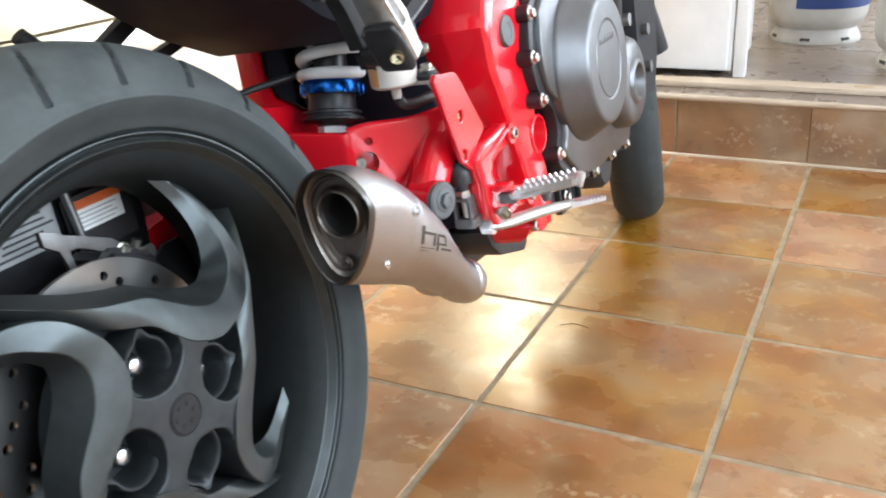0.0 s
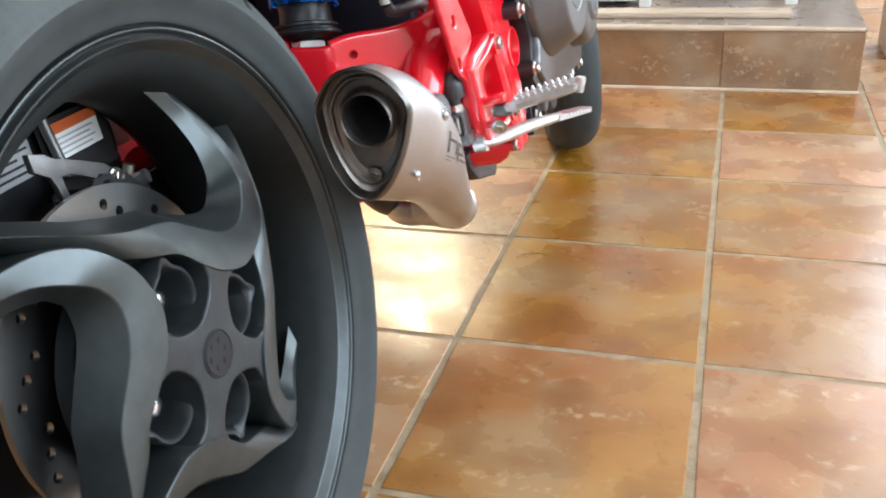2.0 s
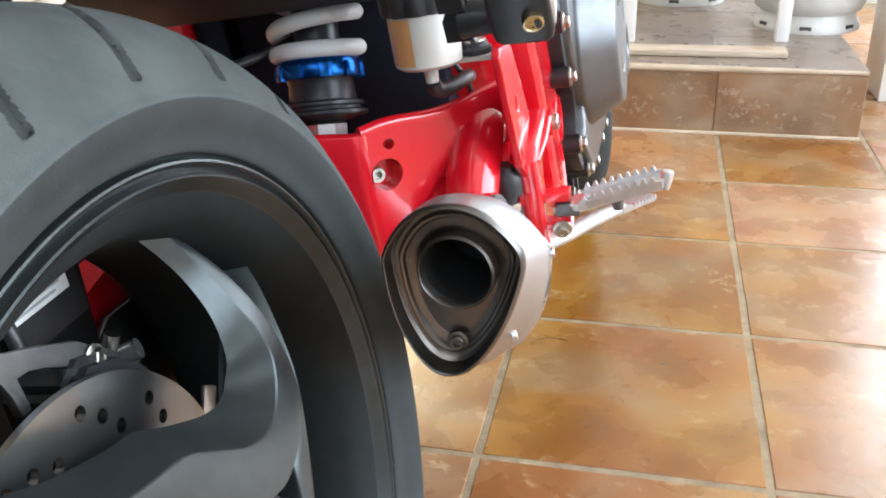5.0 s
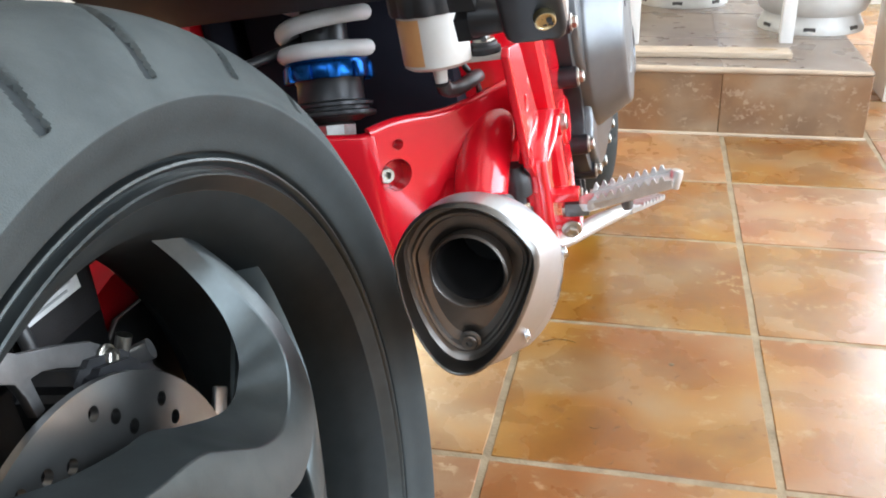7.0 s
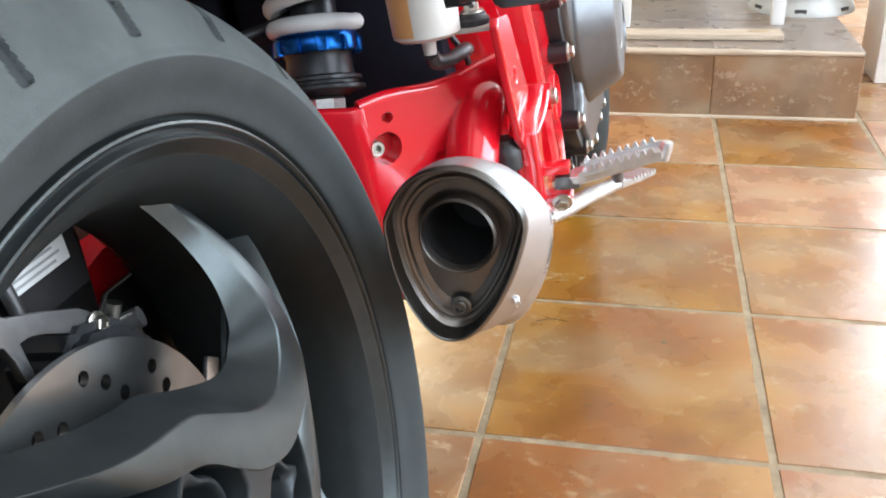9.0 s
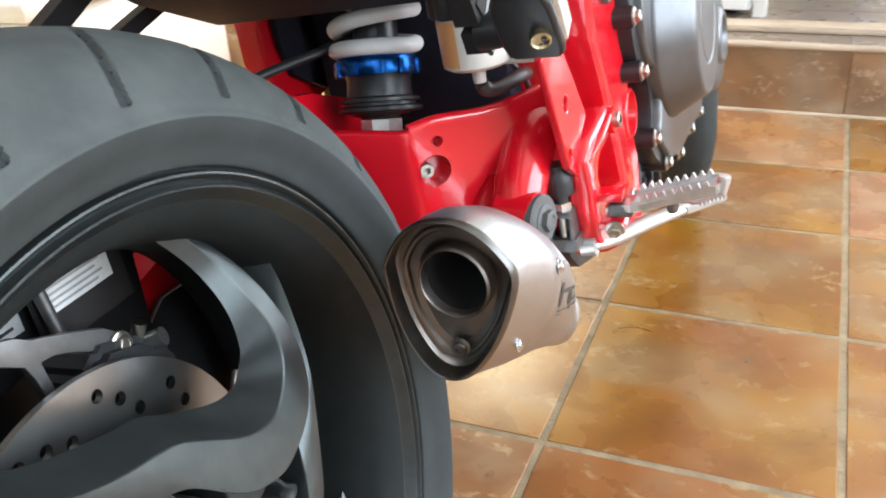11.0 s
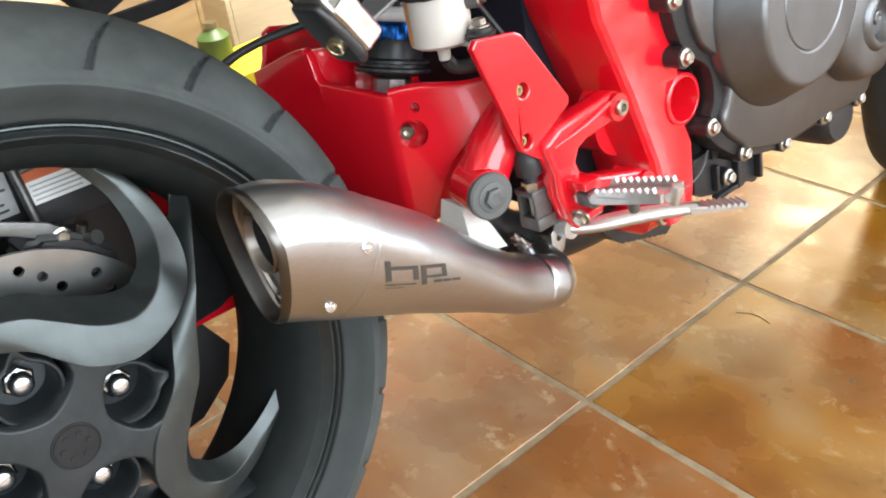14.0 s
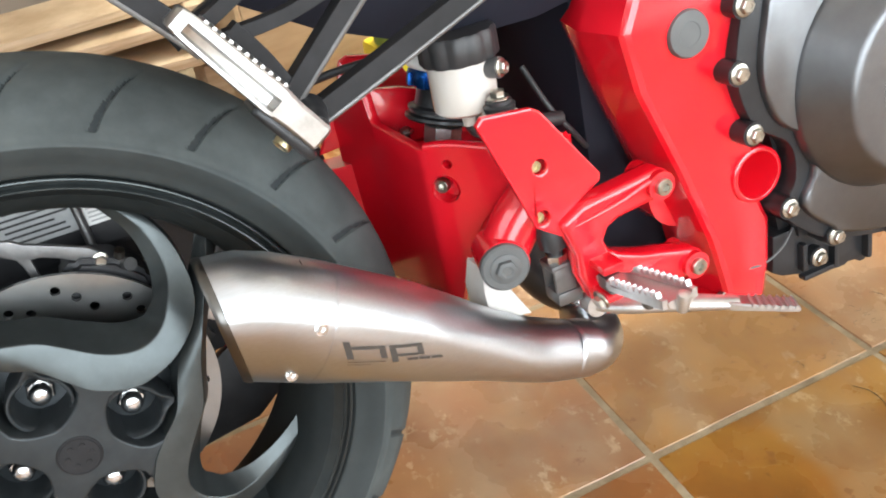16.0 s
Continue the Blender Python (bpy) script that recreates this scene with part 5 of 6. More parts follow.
lab1 = bpart("spec_label", box(bmesh.new(), (-0.0700, 0.018, 0.150), (0.001, 0.074, 0.040)), M_LIGHTPRINT, panel, "grey printed specification label")
bm = bmesh.new()
for k in range(6):
    box(bm, (-0.0692, 0.016 + 0.003 * (k % 2), 0.1355 + k * 0.0058), (0.0006, 0.064 - 0.010 * (k % 3), 0.0020))
bpart("print_bar", bm, M_BLACK, lab1)
bpart("label_carrier", box(bmesh.new(), (-0.0760, 0.030, 0.140), (0.010, 0.130, 0.075), 0.003), M_SATIN, panel)
lab2 = bpart("warning_label", box(bmesh.new(), (-0.0550, 0.0910, 0.1495), (0.0015, 0.058, 0.029)), M_PAPER, panel, "white warning label with orange band")
bpart("orange_band", box(bmesh.new(), (-0.0540, 0.0910, 0.1600), (0.0012, 0.058, 0.0085)), M_ORANGE, lab2)
bm = bmesh.new()
for k in range(4):
    box(bm, (-0.0540, 0.0895 - 0.002 * (k % 2), 0.1515 - k * 0.0042), (0.0008, 0.046 - 0.006 * (k % 2), 0.0014))
bpart("print_bar", bm, M_LIGHTPRINT, lab2)
bpart("label_plate", box(bmesh.new(), (-0.0600, 0.0960, 0.140), (0.006, 0.078, 0.056), 0.003), M_BLACK, panel)
bpart("guard_rod", tube(bmesh.new(), [(-0.052, 0.058, 0.176), (-0.050, 0.060, 0.140), (-0.046, 0.060, 0.098), (-0.044, 0.058, 0.080)], 0.0042), M_ALUDARK, panel)
bm = bmesh.new()
loft(bm, [[(-0.045, v, w - h), (0.000, v, w - h), (0.000, v, w + h), (-0.045, v, w + h)] for v, w, h in ((0.028, 0.105, 0.014), (0.045, 0.108, 0.020), (0.080, 0.096, 0.020), (0.100, 0.080, 0.014))])
bmesh.ops.bevel(bm, geom=bm.edges[:], offset=0.005, segments=2, affect="EDGES")
cal = bpart("brake_caliper", bm, M_SATIN, label="dark brake caliper behind the disc")
bpart("pad_pin", cyl(bmesh.new(), (-0.010, 0.082, 0.106), (0.004, 0.088, 0.110), 0.006), M_ALUDARK, cal)
bridge = [(-0.010, 0.1640), (0.0043, 0.1590), (0.0122, 0.1530), (0.0231, 0.1485), (0.0382, 0.1420), (0.0600, 0.1315), (0.0670, 0.1250), (0.0690, 0.1180), (0.0650, 0.1145), (0.0519, 0.1215), (0.0437, 0.1255), (0.0329, 0.1320), (0.0218, 0.1370), (0.0135, 0.1380), (0.0138, 0.1320), (0.0150, 0.1195), (0.0080, 0.1190), (0.0062, 0.1320), (0.0030, 0.1414), (-0.010, 0.1500)]
bpart("caliper_bracket", slab(bmesh.new(), bridge, -0.015, -0.009, 0.0012), M_ALUDARK, cal, "grey cast caliper bracket")
put_bolt(BOLT5, "bracket_bolt", cal, (-0.008, 0.0655, 0.118), (1, 0, 0), AX)
bpart("caliper_tab", box(bmesh.new(), (0.000, 0.141, 0.038), (0.004, 0.015, 0.020), 0.002, pose(0, 0, 0, -35, 0, 0)), M_ALU, cal)
bpart("bleed_nipple", cyl(bmesh.new(), (-0.01, 0.080, 0.112), (-0.006, 0.083, 0.122), 0.0045), M_ZINC, cal)
# dark plate added over the swingarm in place of the shade on its red
bpart("shade_plate", slab(bmesh.new(), [(0.10, -0.06), (0.20, -0.05), (0.30, -0.01), (0.30, 0.10), (0.262, 0.105), (0.232, 0.070), (0.196, 0.072), (0.176, 0.060), (0.10, 0.04)], -0.104, -0.098, 0.003), M_SATIN, bike, "dark plate added where the swingarm lies in shade")
bpart("lower_chain_guard", slab(bmesh.new(), [(0.05, -0.140), (0.10, -0.088), (0.150, -0.062), (0.180, -0.060), (0.203, -0.100), (0.190, -0.135), (0.150, -0.165), (0.08, -0.175)], -0.126, -0.112, 0.003), M_BLACK, bike, "black chain guard under the swingarm")
bpart("side_stand", tube(bmesh.new(), [(-0.12, 0.42, -0.10), (-0.18, 0.34, -0.20), (-0.25, 0.26, -0.345)], 0.012), M_SATIN, bike, "black side stand")

# engine
bm = bmesh.new()
loft(bm, [[(s, v, w) for v, w in ((0.60, 0.26), (0.595, 0.16), (0.648, 0.105), (0.648, 0.02), (0.66, -0.035), (0.86, -0.045), (0.95, -0.042), (0.97, 0.06), (0.98, 0.26))] for s in (-0.19, 0.172)])
bmesh.ops.bevel(bm, geom=bm.edges[:], offset=0.012, segments=2, affect="EDGES")
engine = bpart("engine", bm, M_SATIN, label="black engine block with grey clutch cover")
FL = [(0.600, 0.225), (0.590, 0.165), (0.606, 0.116), (0.642, 0.088), (0.648, 0.052), (0.634, 0.022), (0.665, -0.010), (0.700, -0.028), (0.765, -0.043), (0.840, -0.043), (0.905, -0.047), (0.955, -0.042), (0.985, 0.040), (0.960, 0.160), (0.880, 0.230), (0.740, 0.265), (0.650, 0.260)]
fl = [tuple(p) for p in smooth_path(FL + [FL[0]], 4)[:-1]]
bpart("cover_flange", slab(bmesh.new(), fl, 0.165, 0.194, 0.003), M_SATIN, engine)
FI = [((v - 0.80) * (0.905 if v < 0.68 else 0.955) + 0.800, (w - 0.10) * 0.955 + 0.101) for v, w in fl]
bm = bmesh.new()
secs = []
for u, s in ((0.190, 1.0), (0.197, 0.998), (0.2005, 0.990), (0.202, 0.975)):
    secs.append([(u, 0.80 + (v - 0.80) * s, 0.102 + (w - 0.102) * s) for v, w in FI])
loft(bm, secs)
cover = bpart("clutch_cover", bm, M_COVER, engine, "satin grey cast clutch cover")
bm = bmesh.new()
lathe(bm, [(0.190, 0.1130), (0.2030, 0.1122), (0.2065, 0.1105), (0.2090, 0.1085), (0.2385, 0.0900), (0.2410, 0.0880), (0.2425, 0.0855), (0.2428, 0.0825), (0.2426, 0.0560), (0.2418, 0.0550), (0.2412, 0.0542), (0.2412, 0.0528), (0.2424, 0.0515), (0.2426, 0.0)], (0, 0.754, 0.129), seg=96)
dome = bpart("cover_dome", bm, M_COVER, cover)
for k in range(6):
    # worn raised lettering, as plain bars
    bpart("embossed_bar", box(bmesh.new(), (0.2428, 0.724 + 0.0115 * k, 0.158), (0.0014, 0.0080, 0.0085), 0.0005), M_COVER, dome)
bm = bmesh.new()
lathe(bm, [(0.186, 0.075), (0.218, 0.071), (0.229, 0.065), (0.233, 0.058), (0.234, 0.037), (0.238, 0.034), (0.240, 0.030), (0.2395, 0.027), (0.227, 0.020), (0.226, 0.0)], (0, 0.905, 0.065), seg=64)
pulse = bpart("pulse_cover", bm, M_COVER, cover)
put_bolt(bolt_mesh("pulse_plug", 0.0085, 0.006, M_COVER), "pulse_plug", pulse, (0.226, 0.905, 0.065), (1, 0, 0), AX)
for v, w in ((0.590, 0.168), (0.602, 0.111), (0.637, 0.028), (0.690, -0.020), (0.766, -0.037), (0.852, -0.037), (0.930, -0.041), (0.598, 0.222), (0.985, 0.030)):
    bpart("bolt_ear", cyl(bmesh.new(), (0.165, v, w), (0.197, v, w), 0.0108, 20), M_SATIN, engine)
    put_bolt(BOLT6, "cover_bolt", engine, (0.197, v, w), (1, 0, 0), AX)
# sump with ribs
bm = bmesh.new()
loft(bm, [[(-0.10, v, w1), (0.095, v, w1), (0.100, v, w1 - 0.02), (0.085, v, w0), (-0.09, v, w0)] for v, w0, w1 in ((0.66, -0.080, -0.030), (0.70, -0.092, -0.030), (0.86, -0.092, -0.035), (0.93, -0.085, -0.035))])
sump = bpart("oil_sump", bm, M_BLACK, engine)
block = [(0.642, -0.015), (0.640, -0.054), (0.652, -0.062), (0.680, -0.070), (0.690, -0.0765), (0.700, -0.0765), (0.704, -0.0740), (0.716, -0.0770), (0.720, -0.0805), (0.730, -0.0805), (0.734, -0.0785), (0.744, -0.0800), (0.750, -0.0845), (0.757, -0.0845), (0.760, -0.076), (0.7575, -0.060), (0.760, -0.030), (0.760, -0.015)]
mount = bpart("sump_mount", slab(bmesh.new(), block, 0.085, 0.168, 0.003), M_SATIN, engine)
for v, w, h in ((0.6735, -0.047, 0.030), (0.7120, -0.056, 0.034), (0.7545, -0.058, 0.040)):
    bpart("mount_rib", box(bmesh.new(), (0.170, v, w), (0.012, 0.006, h), 0.002), M_SATIN, mount)
bpart("mount_web", box(bmesh.new(), (0.170, 0.695, -0.0705), (0.010, 0.044, 0.006), 0.002), M_SATIN, mount)
bpart("bolt_ear", cyl(bmesh.new(), (0.150, 0.6870, -0.0500), (0.178, 0.6870, -0.0500), 0.0105, 20), M_SATIN, mount)
put_bolt(BOLT6, "sump_bolt", mount, (0.178, 0.6870, -0.0500), (1, 0, 0), AX)
bpart("oil_filter", lathe(bmesh.new(), [(0.0, 0.0), (0.0, 0.038), (0.100, 0.040), (0.122, 0.0385), (0.132, 0.031), (0.135, 0.0)], (0, 1.014, -0.104), seg=40), M_BLACK, engine)
bpart("clutch_wire", tube(bmesh.new(), [(0.176, 0.600, -0.030), (0.178, 0.622, -0.031), (0.176, 0.645, -0.024), (0.172, 0.662, -0.010)], 0.0012, 8), M_GREYCAP, engine)
# cylinders, radiator side and hoses ahead of the cover
bpart("cylinder_block", box(bmesh.new(), (0.0, 0.90, 0.28), (0.34, 0.20, 0.20), 0.015, pose(0, 0, 0, -18, 0, 0)), M_SATIN, engine)
bpart("coolant_hose", tube(bmesh.new(), [(0.150, 0.98, 0.30), (0.175, 1.00, 0.22), (0.165, 1.03, 0.14), (0.13, 1.06, 0.06)], 0.017), M_BLACK, engine)
bpart("water_pipe", tube(bmesh.new(), [(0.17, 0.97, 0.20), (0.185, 0.99, 0.14), (0.175, 1.01, 0.07)], 0.009), M_ALU, engine)
radiator = bpart("radiator", box(bmesh.new(), (0.0, 1.045, 0.34), (0.36, 0.035, 0.20), 0.008, pose(0, 0, 0, -14, 0, 0)), M_BLACK, bike, "black radiator in front of the engine")
for k in range(3):
    bpart("hose_clamp", cyl(bmesh.new(), (0.165 - 0.004 * k, 1.035 + 0.01 * k, 0.26 - 0.06 * k), (0.19, 1.035 + 0.01 * k, 0.26 - 0.06 * k), 0.011), M_ALU, engine)
bm = bmesh.new()
loft(bm, [[(0.150, v0, w), (0.196, v0 + 0.01, w), (0.200, v1, w), (0.150, v1, w)] for w, v0, v1 in ((0.000, 1.06, 1.13), (0.06, 1.05, 1.17), (0.20, 1.06, 1.19), (0.40, 1.04, 1.16))])
shroud = bpart("radiator_shroud", bm, M_MATTE, radiator)
for w in (0.05, 0.115, 0.18):
    bpart("shroud_clip", cyl(bmesh.new(), (0.186, 1.10, w), (0.207, 1.10, w), 0.010, 16), M_ALUDARK, shroud)
# cables behind the heel plate
bpart("gear_cable", tube(bmesh.new(), [(0.10, 0.445, 0.20), (0.12, 0.455, 0.165), (0.125, 0.470, 0.14), (0.11, 0.49, 0.115)], 0.0026), M_BLACK, engine)
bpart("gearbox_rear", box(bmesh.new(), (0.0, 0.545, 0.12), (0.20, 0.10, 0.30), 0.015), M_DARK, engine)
# dark pipe sweeping under the gearbox
bpart("collector_pipe", tube(bmesh.new(), [(0.018, 0.450, 0.010), (0.018, 0.462, -0.030), (0.020, 0.500, -0.075), (0.01, 0.60, -0.11), (0.0, 0.80, -0.13)], [0.030, 0.030, 0.030, 0.034, 0.036], 20), M_SATIN, bike, "dark exhaust collector under the gearbox")

# front wheel, turned to the left
fw = tagged(new("front_wheel"), label="black front tyre turned to the left")
fw.parent = bike
fw.matrix_basis = pose(0.0686, 1.394, AX - 0.027, 0, 0, 17)
TF = [(0.043, 0.222), (0.047, 0.232), (0.0505, 0.246), (0.0520, 0.262), (0.0495, 0.272), (0.0415, 0.284), (0.0285, 0.294), (0.0140, 0.2990), (0.0, 0.3000)]
# tread takes the darker sidewall rubber, so its shade is put into colour
part("tyre", tyre(bmesh.new(), TF + [(-u, r) for u, r in TF[-2::-1]], 360, True, 0.004, 20.0, 0.25, 0.262), [M_SIDEWALL, M_GROOVE, M_SIDEWALL], fw)
bm = bmesh.new()
lathe(bm, [(0.050, 0.226), (0.046, 0.212), (0.030, 0.200), (0.0, 0.195), (-0.030, 0.200), (-0.046, 0.212), (-0.050, 0.226)], seg=72)
rimf = part("rim", bm, M_RIM, fw)
for k in range(5):
    bm = bmesh.new()
    v0, w0 = rot((0.03, 0.0), k, 72)
    v1, w1 = rot((0.20, 0.03), k, 72)
    tube(bm, [(0, v0, w0), (0.01, (v0 + v1) / 2, (w0 + w1) / 2), (0, v1, w1)], 0.016)
    part("spoke", bm, M_RIM, fw)
part("hub", cyl(bmesh.new(), (-0.06, 0, 0), (0.06, 0, 0), 0.04), M_RIM, fw)
bpart("fork", tube(bmesh.new(), [(0.130, 1.43, 0.02), (0.10, 1.36, 0.25), (0.10, 1.26, 0.48)], 0.026), M_SATIN, bike, "black fork leg")
bpart("fork", tube(bmesh.new(), [(-0.045, 1.46, 0.02), (-0.08, 1.38, 0.25), (-0.10, 1.26, 0.48)], 0.026), M_SATIN, bike)
bm = bmesh.new()
loft(bm, [[(-0.15, v, w0), (0.15, v, w0), (0.17, v, w0 + 0.08), (0.08, v, w1), (-0.08, v, w1), (-0.17, v, w0 + 0.08)] for v, w0, w1 in ((0.62, 0.36, 0.50), (0.85, 0.38, 0.62), (1.10, 0.42, 0.62), (1.20, 0.46, 0.56))])
bpart("fuel_tank", bm, M_RED, bike, "red fuel tank")

# ---------------------------------------------------------------- things on and by the step
def gas_cylinder(name, x, y, label, band):
    top = tagged(new(name), label, "gas cylinder", group="gas cylinders under the table")
    top.matrix_basis = pose(x, y, STEP_Z)
    bm = bmesh.new()
    lathe(bm, [(0.022, 0.0), (0.022, 0.06), (0.030, 0.100), (0.052, 0.135), (0.085, 0.148), (0.110, 0.150), (0.300, 0.150), (0.335, 0.143), (0.375, 0.110), (0.395, 0.05), (0.40, 0.0)], (0, 0, 0), (0, 0, 1), 56)
    part("tank", bm, M_CYL, top)
    bm = bmesh.new()
    lathe(bm, [(0.0, 0.128), (0.0, 0.136), (0.006, 0.137), (0.020, 0.131), (0.034, 0.124), (0.044, 0.122), (0.044, 0.112), (0.003, 0.118)], (0, 0, 0), (0, 0, 1), 48)
    ring = part("foot_ring", bm, M_CYL, top)
    for a in (208, 262, 316):
        sl = part("slot", box(bmesh.new(), (0, 0, 0), (0.030, 0.006, 0.012), 0.002), M_PRINT, ring)
        sl.matrix_basis = pose(0.1315 * math.cos(radians(a)), 0.1315 * math.sin(radians(a)), 0.014, 0, 0, a - 90)
    bm = bmesh.new()
    lathe(bm, [(0.39, 0.075), (0.48, 0.075), (0.48, 0.070), (0.39, 0.070)], (0, 0, 0), (0, 0, 1), 40, 20, 320)
    part("collar", bm, M_CYL, top)
    if band:
        bm = bmesh.new()
        lathe(bm, [(0.112, 0.1515), (0.235, 0.1515)], (0, 0, 0), (0, 0, 1), 40, 205, 330)
        sl = part("label_sheet", bm, M_LABELBLUE, top, "dark blue paper label")
        bm = bmesh.new()
        for z0, z1, a0, a1 in ((0.150, 0.158, 228, 262), (0.150, 0.158, 268, 300), (0.190, 0.206, 222, 306), (0.170, 0.176, 232, 296)):
            lathe(bm, [(z0, 0.1522), (z1, 0.1522)], (0, 0, 0), (0, 0, 1), 12, a0, a1)
        part("print_bars", bm, M_PAPER, sl)
    return top


gas_cylinder("gas_cylinder", 0.245, 2.14, "white gas cylinder with a blue label on the step", True)
gas_cylinder("gas_cylinder", 0.575, 1.78, "plain white gas cylinder standing on the step", False)

# white cabinet
cab = tagged(new("white_cabinet"), "white enamelled cabinet standing on the step", "cabinet")
cab.matrix_basis = pose(-0.06, 1.68, STEP_Z)
part("body", box(bmesh.new(), (0, 0.01, 0.452), (0.30, 0.34, 0.876), 0.008), M_WHITE, cab)
part("door", box(bmesh.new(), (-0.004, -0.172, 0.455), (0.285, 0.018, 0.87), 0.006), M_WHITE, cab)
for sx in (-0.10, 0.10):
    for sy in (-0.10, 0.14):
        part("foot", box(bmesh.new(), (sx, sy, 0.008), (0.03, 0.03, 0.016), 0.003), M_BLACK, cab)

# white table over the cylinders
tab = tagged(new("white_table"), "white table with square legs standing on the step", "table")
tab.matrix_basis = pose(0.30, 1.85, STEP_Z)
part("tabletop", box(bmesh.new(), (0, 0.0, 0.74), (0.46, 0.72, 0.03), 0.004), M_WHITE, tab)
for sx, sy in ((-0.19, -0.32), (0.19, -0.28), (-0.19, 0.33), (0.19, 0.33)):
    part("leg", box(bmesh.new(), (sx, sy, 0.3625), (0.032, 0.032, 0.725), 0.003), M_WHITE, tab)

# pale wooden moulding along the step's edge
bm = bmesh.new()
box(bm, (0, 0, 0), (0.92, 0.062, 0.016), 0.005)
mould = tagged(part("wooden_moulding", bm, M_MOULD), "pale worn wooden board lying on the step", "board")
mould.matrix_basis = pose(0.025, 1.402, STEP_Z + 0.0085, 0, 0, 1.0)
bm = bmesh.new()
lathe(bm, [(0.0, 0.0), (0.0, 0.016), (0.0012, 0.016), (0.0012, 0.0)], (0, 0, 0), (0, 0, 1), 24)
bmesh.ops.scale(bm, vec=(1.5, 0.55, 1), verts=bm.verts)
knot = part("slot", bm, M_CARD, mould)
knot.matrix_basis = pose(0.405, 0.0, 0.0075)

# white door post beside the step
post = structure("door_post", box(bmesh.new(), (0.80, 1.70, 1.3), (0.10, 0.20, 2.6), 0.006), M_WHITE, "white painted door post", "post")

# ---------------------------------------------------------------- clutter on the far side
def plank(c, s, turn=(0, 0, 0), name="wooden_plank", label="raw pine plank in a low stack", material=None):
    ob = tagged(part(name, box(bmesh.new(), (0, 0, 0), s, 0.003), material or M_WOOD), label, "plank", group="stacked planks")
    ob.matrix_basis = pose(*c, *turn)
    return ob


for i, (x, y, z, l, rz) in enumerate(((-1.34, -0.50, 0.191, 1.1, 3), (-1.30, -0.46, 0.213, 1.0, -6), (-1.36, -0.50, 0.256, 1.1, 5), (-1.31, -0.44, 0.278, 0.9, -3), (-1.34, -0.47, 0.321, 1.0, 4))):
    plank((x, y, z), (0.22, l, 0.021), (0, 0, rz))

for x, y, z, h in ((-1.34, -0.82, 0.09, 0.18), (-1.34, -0.20, 0.09, 0.18), (-1.34, -0.78, 0.2345, 0.021), (-1.33, -0.22, 0.2345, 0.021), (-1.34, -0.76, 0.2995, 0.021), (-1.33, -0.20, 0.2995, 0.021)):
    plank((x, y, z), (0.24, 0.09, h), (0, 0, 0), "wooden_block", "raw pine block between stacked planks")


def crate(name, c, s, material, label, category, turn=0):
    top = tagged(new(name), label, category)
    top.matrix_basis = pose(*c, 0, 0, turn)
    sx, sy, sz = s
    t = 0.012
    part("bottom", box(bmesh.new(), (0, 0, t / 2), (sx - 0.002, sy - 0.002, t)), material, top)
    for nm, cc, ss in (("side", (0, -sy / 2 + t / 2, sz / 2), (sx, t, sz)), ("side", (0, sy / 2 - t / 2, sz / 2), (sx, t, sz)), ("end", (-sx / 2 + t / 2, 0, sz / 2), (t, sy - 2 * t - 0.002, sz)), ("end", (sx / 2 - t / 2, 0, sz / 2), (t, sy - 2 * t - 0.002, sz))):
        part(nm, box(bmesh.new(), cc, ss, 0.002), material, top)
    return top


crate("cardboard_box", (-1.30, -0.04, 0.0), (0.34, 0.34, 0.34), M_CARD, "open brown cardboard box on the floor", "box", 12)
ybox = tagged(part("yellow_tray", box(bmesh.new(), (0, 0, 0.095), (0.16, 0.20, 0.19), 0.012), M_YELLOW), "yellow plastic container standing on the floor", "container")
ybox.matrix_basis = pose(-1.02, 0.17, 0.0, 0, 0, 8)
wbox = tagged(new("white_box"), "white foam box with a lid standing on the floor", "box")
wbox.matrix_basis = pose(-1.34, 0.86, 0.0, 0, 0, 3)
part("body", box(bmesh.new(), (0, 0, 0.165), (0.22, 0.70, 0.33), 0.010), M_WHITE, wbox)
part("lid", box(bmesh.new(), (0, 0, 0.356), (0.235, 0.715, 0.045), 0.010), M_WHITE, wbox)
crate("wooden_crate", (-1.34, 0.34, 0.0), (0.30, 0.26, 0.26), M_CREAM, "pale wooden crate by the wall", "crate", 4)
# pale boarded chest along the left wall
chest = tagged(new("boarded_chest"), "cream painted chest of horizontal boards", "chest")
chest.matrix_basis = pose(-1.60, 1.10, 0.0)
for k in range(5):
    part("board", box(bmesh.new(), (0, 0, 0.065 + 0.13 * k), (0.24, 1.5, 0.122), 0.004), M_CREAM, chest)


def bottle(name, c, body, capm, label, h=0.24, r=0.04):
    top = tagged(new(name), label, "bottle")
    top.matrix_basis = pose(*c)
    part("body", lathe(bmesh.new(), [(0, 0), (0, r * 0.9), (0.006, r), (h * 0.65, r), (h * 0.8, r * 0.55), (h * 0.86, r * 0.35), (h * 0.86, 0)], (0, 0, 0), (0, 0, 1), 28), body, top)
    part("cap", lathe(bmesh.new(), [(h * 0.86, 0), (h * 0.86, r * 0.45), (h, r * 0.42), (h, 0)], (0, 0, 0), (0, 0, 1), 20), capm, top)
    return top


